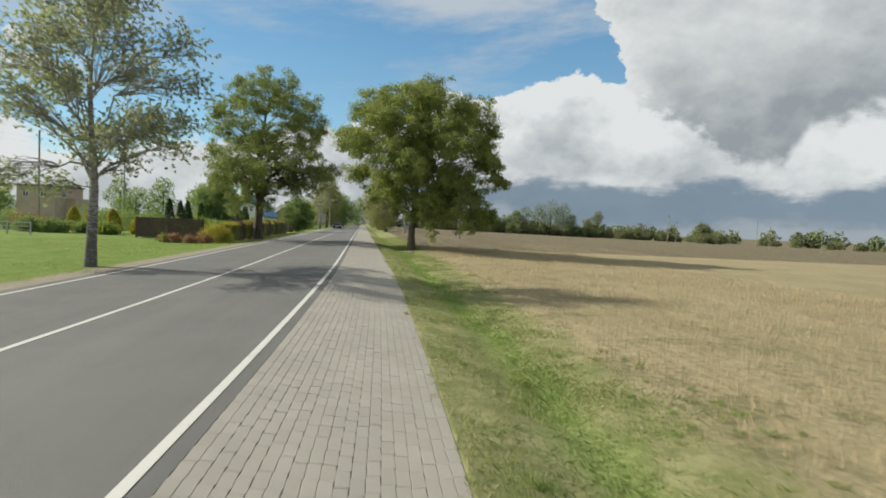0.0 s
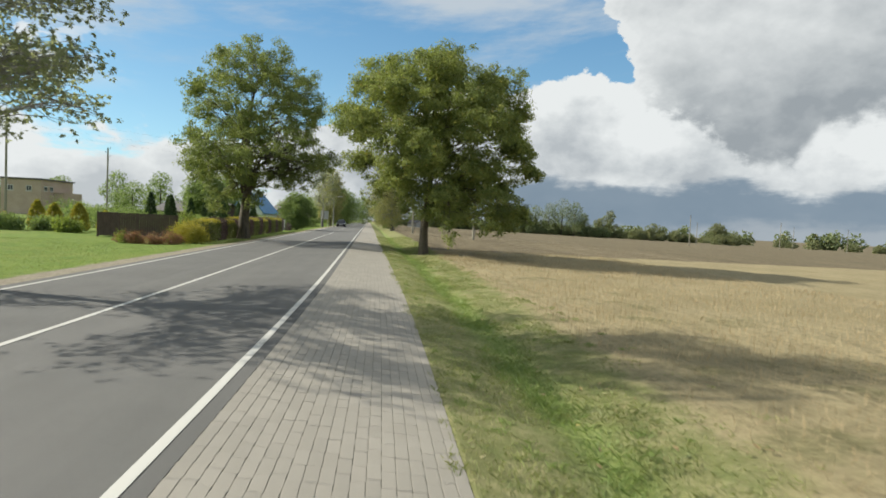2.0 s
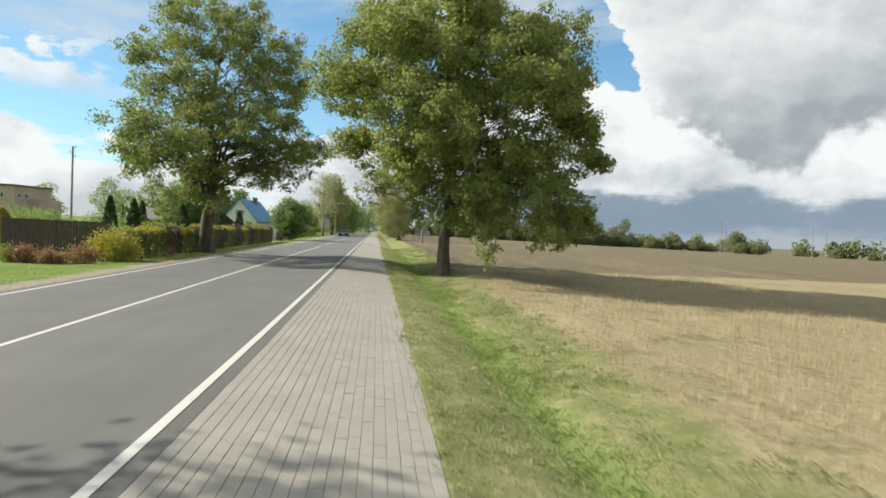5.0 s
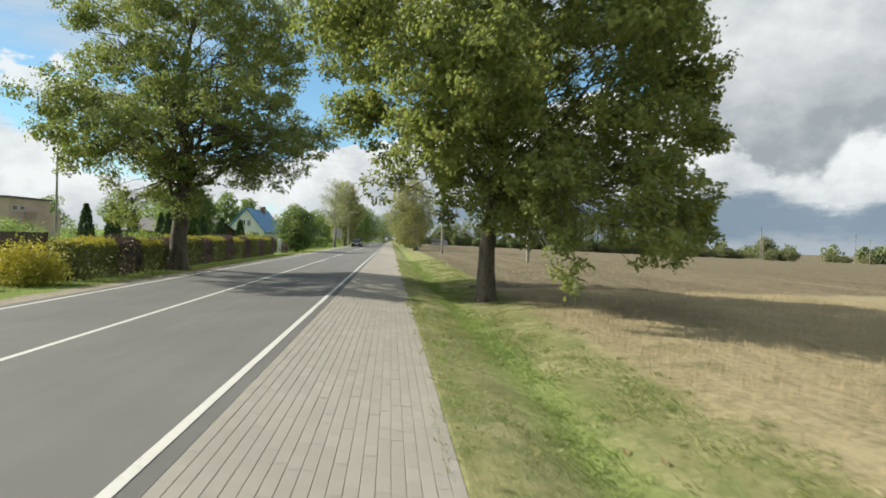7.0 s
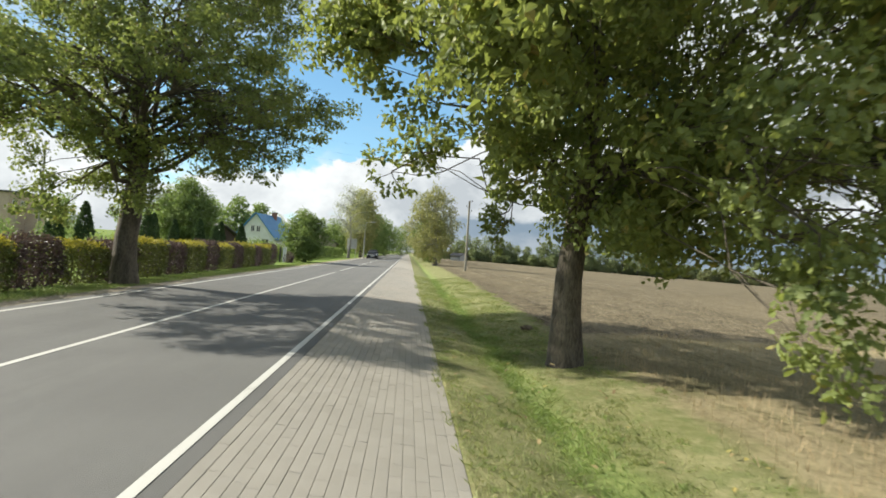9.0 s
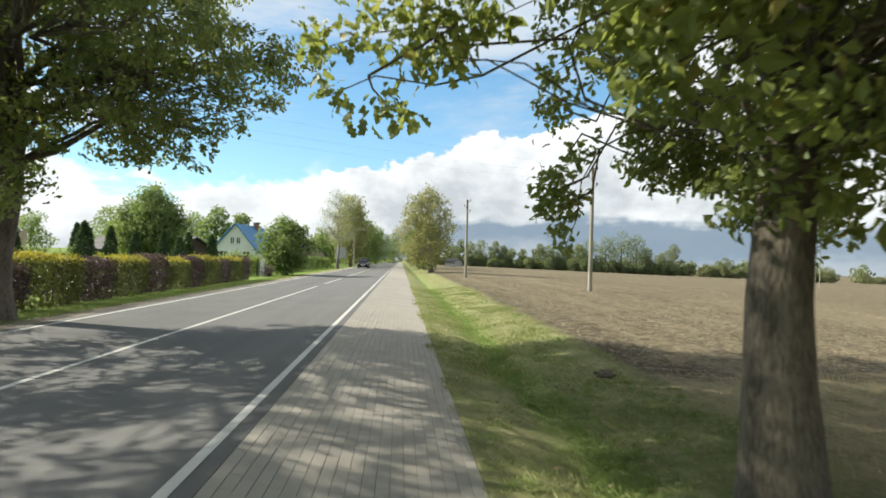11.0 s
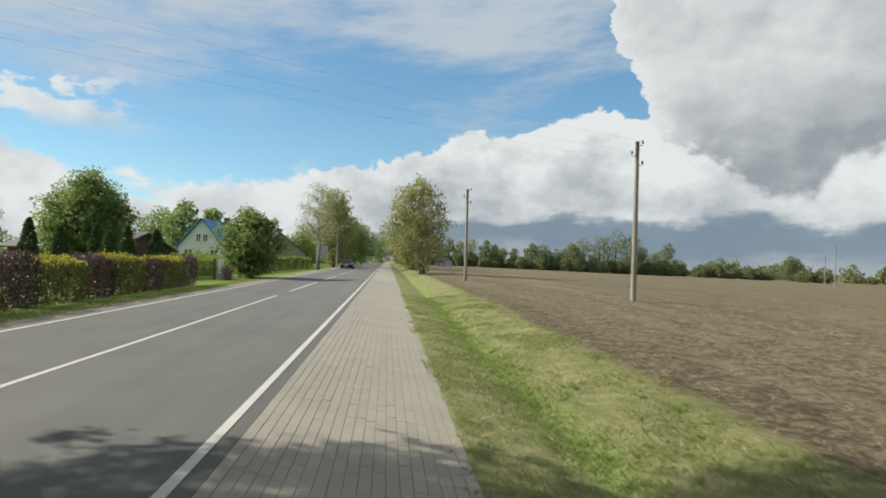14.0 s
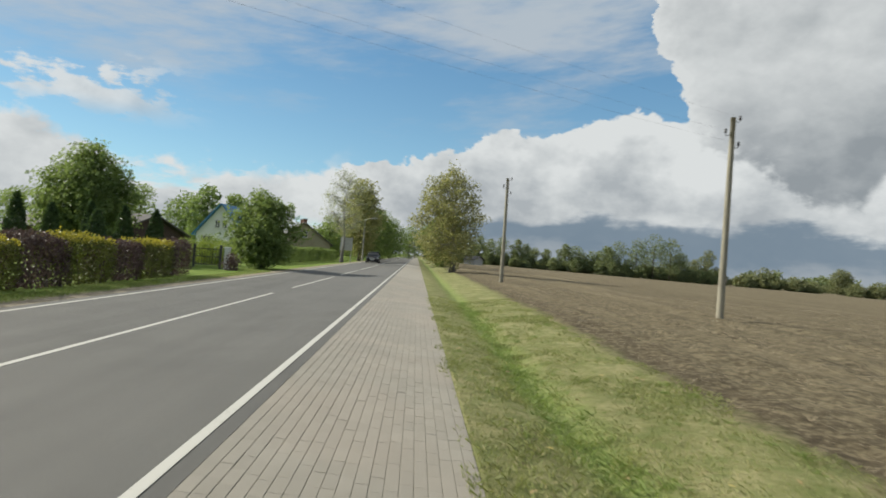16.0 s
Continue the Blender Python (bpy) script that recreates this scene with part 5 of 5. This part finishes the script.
row += [(160 + i * 7.5 + rng.uniform(-3, 3), 330 - i * 3.0 + rng.uniform(-14, 14), rng.uniform(2.4, 4.4) + i * 0.07, rng.uniform(2.6, 5.2)) for i in range(34)] + [(172.0, 257.0, 9.6, 4.4), (174.5, 258.5, 10.6, 4.6), (177.0, 259.0, 8.6, 4.2)]
wood("tree_line", row, "scattered bushes and trees beyond the field", 82, M_FARPALE, 0.52, 2600)
row = [(150 + i * 9.5 + rng.uniform(-4, 4), 470 + math.sin(i) * 15 - i * 6, rng.uniform(7.0, 10.5) + min(i * 0.12, 3.4), rng.uniform(5, 8)) for i in range(50)]
wood("far_woods", row, "low hazy woods on the horizon", 83, M_FAR, 2.6, 260)
row = [(-30 - i * 9 + rng.uniform(-4, 4), 150 + rng.uniform(-15, 20), rng.uniform(6, 11), rng.uniform(4, 6)) for i in range(18)]
row += [(-16 + rng.uniform(-2, 2), 150 + i * 16, rng.uniform(6, 9), rng.uniform(3.5, 5)) for i in range(5)] + [(-27.0, 118.0, 8.6, 3.4), (-24.0, 120.0, 8.0, 3.0)]
wood("tree_line", row, "trees behind the houses", 84, M_GREEN, 0.5, 2600)


# ---- grass, straw and chips ----
def blades(name, x, y, h, w, lean, mats, seed, label, index=None, parent=None):
    """Upright tapering blades, each bent to one side."""
    rng = np.random.default_rng(seed)
    n = len(x)
    u = x - bend_x(y)
    z = np.where((u > 0.0) & (u < WALK_W), road_z(u), ground_z(x, y)) - 0.01
    a = rng.uniform(0, 2 * np.pi, n)
    side = np.stack([np.cos(a), np.sin(a), np.zeros(n)], 1) * (w / 2)[:, None]
    b = rng.uniform(0, 2 * np.pi, n)
    tilt = np.stack([np.cos(b) * lean * h, np.sin(b) * lean * h, h], 1)
    foot = np.stack([x, y, z], 1)
    v = np.stack([foot - side, foot + side, foot + tilt * 0.55 + side * 0.7, foot + tilt], 1)
    v[:, 3, 2] -= lean * h * 0.25
    ob = part(name, mesh_fast(name, v.reshape(-1, 3), np.arange(n * 4), np.full(n, 4), mats, index), None, parent)
    return tagged(ob, label, "grass", kind="stuff")


M_BLADE = leafy("grass_blade", (0.105, 0.135, 0.045), (0.295, 0.325, 0.12), (0.40, 0.36, 0.20), 0.20, 0.3)
M_LUSH = leafy("lush_grass_blade", (0.12, 0.18, 0.05), (0.25, 0.325, 0.10), None, 0, 0.3)
M_STRAW = leafy("straw", (0.24, 0.185, 0.11), (0.48, 0.385, 0.235), None, 0, 0.2)
M_CHIP = leafy("straw_chip", (0.20, 0.16, 0.10), (0.42, 0.35, 0.24), None, 0, 0.05)


def sow(rng, n, u0, u1, y0, y1):
    u, y = rng.uniform(u0, u1, n), rng.uniform(y0, y1, n)
    return u + bend_x(y), y, u


def greenery():
    rng = np.random.default_rng(900)
    x, y, u = sow(rng, 190000, WALK_W - 0.14, 5.3, 0.0, 66.0)
    patch = value_noise(x, y, 0.8, 20) + 0.6 * value_noise(x, y, 0.25, 21)
    swale = np.exp(-((u - 3.05 + 0.25 * value_noise(x, y, 2.0, 22)) / 0.30) ** 2)
    rim = 4.1 + np.clip((y + 5) / 65, 0, 1) + 0.4 * value_noise(x, y, 1.0, 23)
    ok = (u < rim) & (rng.uniform(size=len(u)) < np.clip(0.62 + 0.35 * patch + 0.5 * swale, 0.1, 1)) & (u > WALK_W - 0.045 + 0.13 * value_noise(x, y, 0.5, 27) - 0.06 * value_noise(x, y, 0.15, 28))
    x, y, u, patch, swale = x[ok], y[ok], u[ok], patch[ok], swale[ok]
    h = rng.uniform(0.025, 0.062, len(x)) * (1 + 0.5 * np.clip(patch, 0, 1)) + swale * rng.uniform(0.01, 0.05, len(x))
    blades("verge_grass", x, y, h, np.full(len(x), 0.010), rng.uniform(0.3, 1.3, len(x)), [M_BLADE, M_LUSH], 901, "short olive grass on the verge with a lush green ditch",
           (swale + 0.25 * patch > rng.uniform(0.35, 0.9, len(x))).astype(int))
    tx, ty, tu = sow(rng, 900, WALK_W + 0.1, 5.0, 0.5, 60.0)
    big = rng.uniform(0.5, 1.0, len(tx)) * (0.7 + 0.6 * np.exp(-((tu - 3.1) / 0.4) ** 2))
    x, y = np.repeat(tx, 40) + rng.normal(0, 0.055, 36000) * np.repeat(big, 40), np.repeat(ty, 40) + rng.normal(0, 0.07, 36000) * np.repeat(big, 40)
    blades("grass_tufts", x, y, rng.uniform(0.05, 0.12, len(x)) * np.repeat(big, 40), np.full(len(x), 0.006), rng.uniform(0.2, 1.2, len(x)), [M_BLADE, M_LUSH], 907, "coarse grass tufts scattered over the verge",
           (np.repeat(rng.uniform(size=900) < 0.55, 40)).astype(int))
    x, y, u = sow(rng, 100000, 4.0, 17.0, 0.0, 46.0)
    row_of = np.abs((x * 8.0) % 1.0 - 0.5)
    rim = 4.1 + np.clip((y + 5) / 65, 0, 1) + 0.4 * value_noise(x, y, 1.0, 23)
    bare = value_noise(x, y, 1.6, 24)
    ok = (u > rim) & (row_of > 0.18) & (y < 39.8 + 0.16 * (x - 5) + 1.2 * bare) & (rng.uniform(size=len(x)) < 0.72 + 0.3 * bare)
    x, y = x[ok], y[ok]
    blades("stubble", x, y, rng.uniform(0.08, 0.20, len(x)), np.full(len(x), 0.008), rng.uniform(0.0, 0.45, len(x)), [M_STRAW], 902, "dry yellow stubble straws in the field")
    x, y, u = sow(rng, 110000, 4.6, 26.0, 38.5, 75.0)
    strip_n = value_noise(x, y * 0.15, 0.9, 25) + value_noise(x, y, 0.5, 26) * 0.6
    ok = (y > 39.5 + 0.16 * (x - 5)) & (rng.uniform(size=len(x)) < 0.45 + 0.5 * strip_n) & (u > 4.3 + np.clip((y + 5) / 65, 0, 1))
    x, y = x[ok], y[ok]
    z = ground_z(x, y) + 0.045
    straw = leaves("straw_litter", np.stack([x, y, z], 1), 0.075, [M_CHIP], rng, "straw", None, 0.0, 0.85, spread=0.6)
    tagged(part("straw_litter", straw, None, None), "broken straw lying on the tilled soil", "straw", kind="stuff")
    x, y, u = sow(rng, 34000, -19.0, -7.05, 4.0, 37.0)
    blades("lawn_grass", x, y, rng.uniform(0.03, 0.07, len(x)), np.full(len(x), 0.014), rng.uniform(0.2, 1.0, len(x)), [M_LUSH, M_BLADE], 903, "short bright green lawn grass", (rng.uniform(size=len(x)) < 0.25).astype(int))
    x, y, u = sow(rng, 26000, -8.1, -6.9, 37.0, 76.0)
    blades("roadside_grass", x, y, rng.uniform(0.03, 0.08, len(x)), np.full(len(x), 0.014), rng.uniform(0.2, 1.0, len(x)), [M_LUSH, M_BLADE], 904, "strip of grass between hedge and sandy shoulder", (rng.uniform(size=len(x)) < 0.45).astype(int))


greenery()


def litter():
    """Fallen leaves on the verge and on the edge of the path, thickest under the oaks."""
    rng = np.random.default_rng(930)
    x, y, u = sow(rng, 620, 1.55, 4.6, 2.0, 60.0)
    ok = rng.uniform(size=len(x)) < np.where((y > 30) & (y < 48), 0.8, 0.25) * np.where(u < WALK_W, 0.12, 1.0)
    x, y, u = x[ok], y[ok], u[ok]
    z = np.where(u < WALK_W, road_z(u) + 0.012, ground_z(x, y) + 0.055)
    dry = leafy("fallen_leaf", (0.15, 0.105, 0.05), (0.33, 0.26, 0.12), (0.44, 0.37, 0.11), 0.2, 0.1)
    ob = part("fallen_leaves", leaves("fallen_leaves", np.stack([x, y, z], 1), 0.075, [dry], rng, "oak", None, 0.0, 0.85), None, None)
    tagged(ob, "dry yellow and brown leaves scattered over the verge", "leaves", kind="stuff")


litter()
M_EARTH = mottled((0.075, 0.058, 0.040), (0.20, 0.165, 0.115), 14.0, 90.0, name="bare_earth", rough=0.97, bump=0.9)


def earth_mound(at, r, h, seed, label):
    """A low lumpy heap of crumbled soil."""
    root = thing("earth_mound", (at[0], at[1], near_ground(*at)), label, "soil heap")
    bm = bmesh.new()
    bmesh.ops.create_icosphere(bm, subdivisions=3, radius=1.0)
    for v in bm.verts:
        lump = 1 + 0.35 * noise.noise(v.co * 2.3 + Vector((seed, 0, 0))) + 0.15 * noise.noise(v.co * 6.0)
        v.co = Vector((v.co.x * r * lump, v.co.y * r * 0.85 * lump, v.co.z * h * lump))
    part("heap", bm, M_EARTH, root)
    rng = np.random.default_rng(seed)
    for k in range(7):
        bm = bmesh.new()
        bmesh.ops.create_icosphere(bm, subdivisions=1, radius=rng.uniform(0.02, 0.045))
        for v in bm.verts:
            v.co *= rng.uniform(0.75, 1.25)
        a = rng.uniform(0, 6.28)
        part("clod", bm, M_EARTH, root).location = (math.cos(a) * r * rng.uniform(0.8, 1.3), math.sin(a) * r * rng.uniform(0.8, 1.2), 0.03)


earth_mound((4.33, 40.4), 0.15, 0.10, 3, "small heap of dark crumbled earth on the grass")


# ---- car ----
M_CARPAINT = material("black_car_paint", lambda N: (0.012, 0.013, 0.018), 0.25)
M_TYRE = mottled((0.015, 0.015, 0.015), (0.03, 0.03, 0.03), 9.0, name="tyre_rubber", rough=0.9)
M_RIM = mottled((0.42, 0.42, 0.42), (0.55, 0.55, 0.55), 6.0, name="alloy", rough=0.35, metal=0.8)
M_LAMP = material("headlamp_glass", lambda N: (0.6, 0.62, 0.62), 0.1)
M_PLATE = material("number_plate", lambda N: (0.62, 0.62, 0.60), 0.5)


def loft(sections, name, mat):
    """A skin over cross sections with the same number of points."""
    s = np.array(sections, float)
    m, n = s.shape[:2]
    i, j = np.meshgrid(np.arange(m - 1), np.arange(n), indexing="ij")
    q = np.stack([i * n + j, i * n + (j + 1) % n, (i + 1) * n + (j + 1) % n, (i + 1) * n + j], -1).reshape(-1, 4)
    caps = [np.arange(n)[::-1], np.arange(n) + (m - 1) * n]
    me = mesh_fast(name, s.reshape(-1, 3), np.concatenate([q.ravel(), *caps]), np.concatenate([np.full(len(q), 4), [n, n]]), [mat], smooth=True)
    return me


def hatchback(at, turn):
    """A compact hatchback; its nose points to local -y."""
    car = thing("car", at, "black compact hatchback driving on the road", "car", turn=turn)
    w = 0.88

    def ring(y, z0, z1, half, tuck):
        return [(-half + 0.06, y, z0), (half - 0.06, y, z0), (half, y, z0 + 0.12), (half, y, z1 - 0.16), (half - tuck, y, z1), (-half + tuck, y, z1), (-half, y, z1 - 0.16), (-half, y, z0 + 0.12)]
    body = [ring(-2.13, 0.34, 0.66, 0.66, 0.10), ring(-2.05, 0.22, 0.76, 0.78, 0.12), ring(-1.6, 0.18, 0.88, w, 0.14), ring(-0.95, 0.18, 0.99, w, 0.12), ring(0.0, 0.18, 1.02, w, 0.10),
            ring(1.2, 0.18, 1.04, w, 0.10), ring(1.85, 0.24, 1.02, w - 0.02, 0.12), ring(2.08, 0.34, 0.92, w - 0.10, 0.14)]
    bo = part("body", loft(body, "body", M_CARPAINT), None, car)

    def cab(y, z0, z1, lo, hi):
        return [(-lo, y, z0), (lo, y, z0), (hi, y, z1), (hi - 0.08, y, z1 + 0.03), (-hi + 0.08, y, z1 + 0.03), (-hi, y, z1)]
    glass = [cab(-1.0, 0.96, 1.0, 0.78, 0.76), cab(-0.25, 1.0, 1.46, 0.80, 0.62), cab(0.6, 1.0, 1.52, 0.80, 0.62), cab(1.4, 1.0, 1.44, 0.79, 0.60), cab(1.95, 0.98, 1.04, 0.74, 0.70)]
    part("windows", loft(glass, "windows", M_GLASS), None, car)
    roof = [cab(-0.3, 1.46, 1.48, 0.62, 0.60), cab(0.6, 1.53, 1.56, 0.62, 0.58), cab(1.5, 1.44, 1.47, 0.60, 0.57)]
    part("roof", loft(roof, "roof", M_CARPAINT), None, car)
    for s in (-1, 1):
        t = Tubes()
        t.add([(s * 0.79, -0.98, 0.98), (s * 0.63, -0.27, 1.47)], [0.035, 0.03], 6)
        t.add([(s * 0.80, 0.55, 1.0), (s * 0.625, 0.58, 1.5)], [0.045, 0.035], 6)
        t.add([(s * 0.76, 1.9, 1.02), (s * 0.61, 1.38, 1.45)], [0.05, 0.04], 6)
        part("pillar", t.mesh("pillar", M_CARPAINT), None, car)
        part("headlight", boxed(s * 0.72 - 0.14, s * 0.72 + 0.14, -2.08, -1.9, 0.62, 0.76, bevel=0.04), M_LAMP, car)
        part("mirror", boxed(s * 0.96 - 0.09, s * 0.96 + 0.09, -0.8, -0.68, 0.98, 1.1, bevel=0.03), M_CARPAINT, car)
        for y in (-1.35, 1.3):
            wheel = Tubes()
            wheel.add([(s * 0.70, y, 0.31), (s * 0.74, y, 0.31), (s * 0.87, y, 0.31), (s * 0.90, y, 0.31)], [0.27, 0.31, 0.31, 0.27], 24)
            ty = part("wheel", wheel.mesh("tyre", M_TYRE), None, car)
            rim_t = Tubes()
            rim_t.add([(s * 0.87, y, 0.31), (s * 0.905, y, 0.31), (s * 0.91, y, 0.31)], [0.21, 0.20, 0.05], 18)
            part("rim", rim_t.mesh("rim", M_RIM), None, ty)
    part("grille", boxed(-0.42, 0.42, -2.16, -2.08, 0.56, 0.70, bevel=0.02), M_RIM, bo)
    part("number_plate", boxed(-0.26, 0.26, -2.175, -2.14, 0.40, 0.51, bevel=0.004), M_PLATE, bo)


hatchback((-4.75, 121.0, -0.15), 0.0)

lay_pavers()
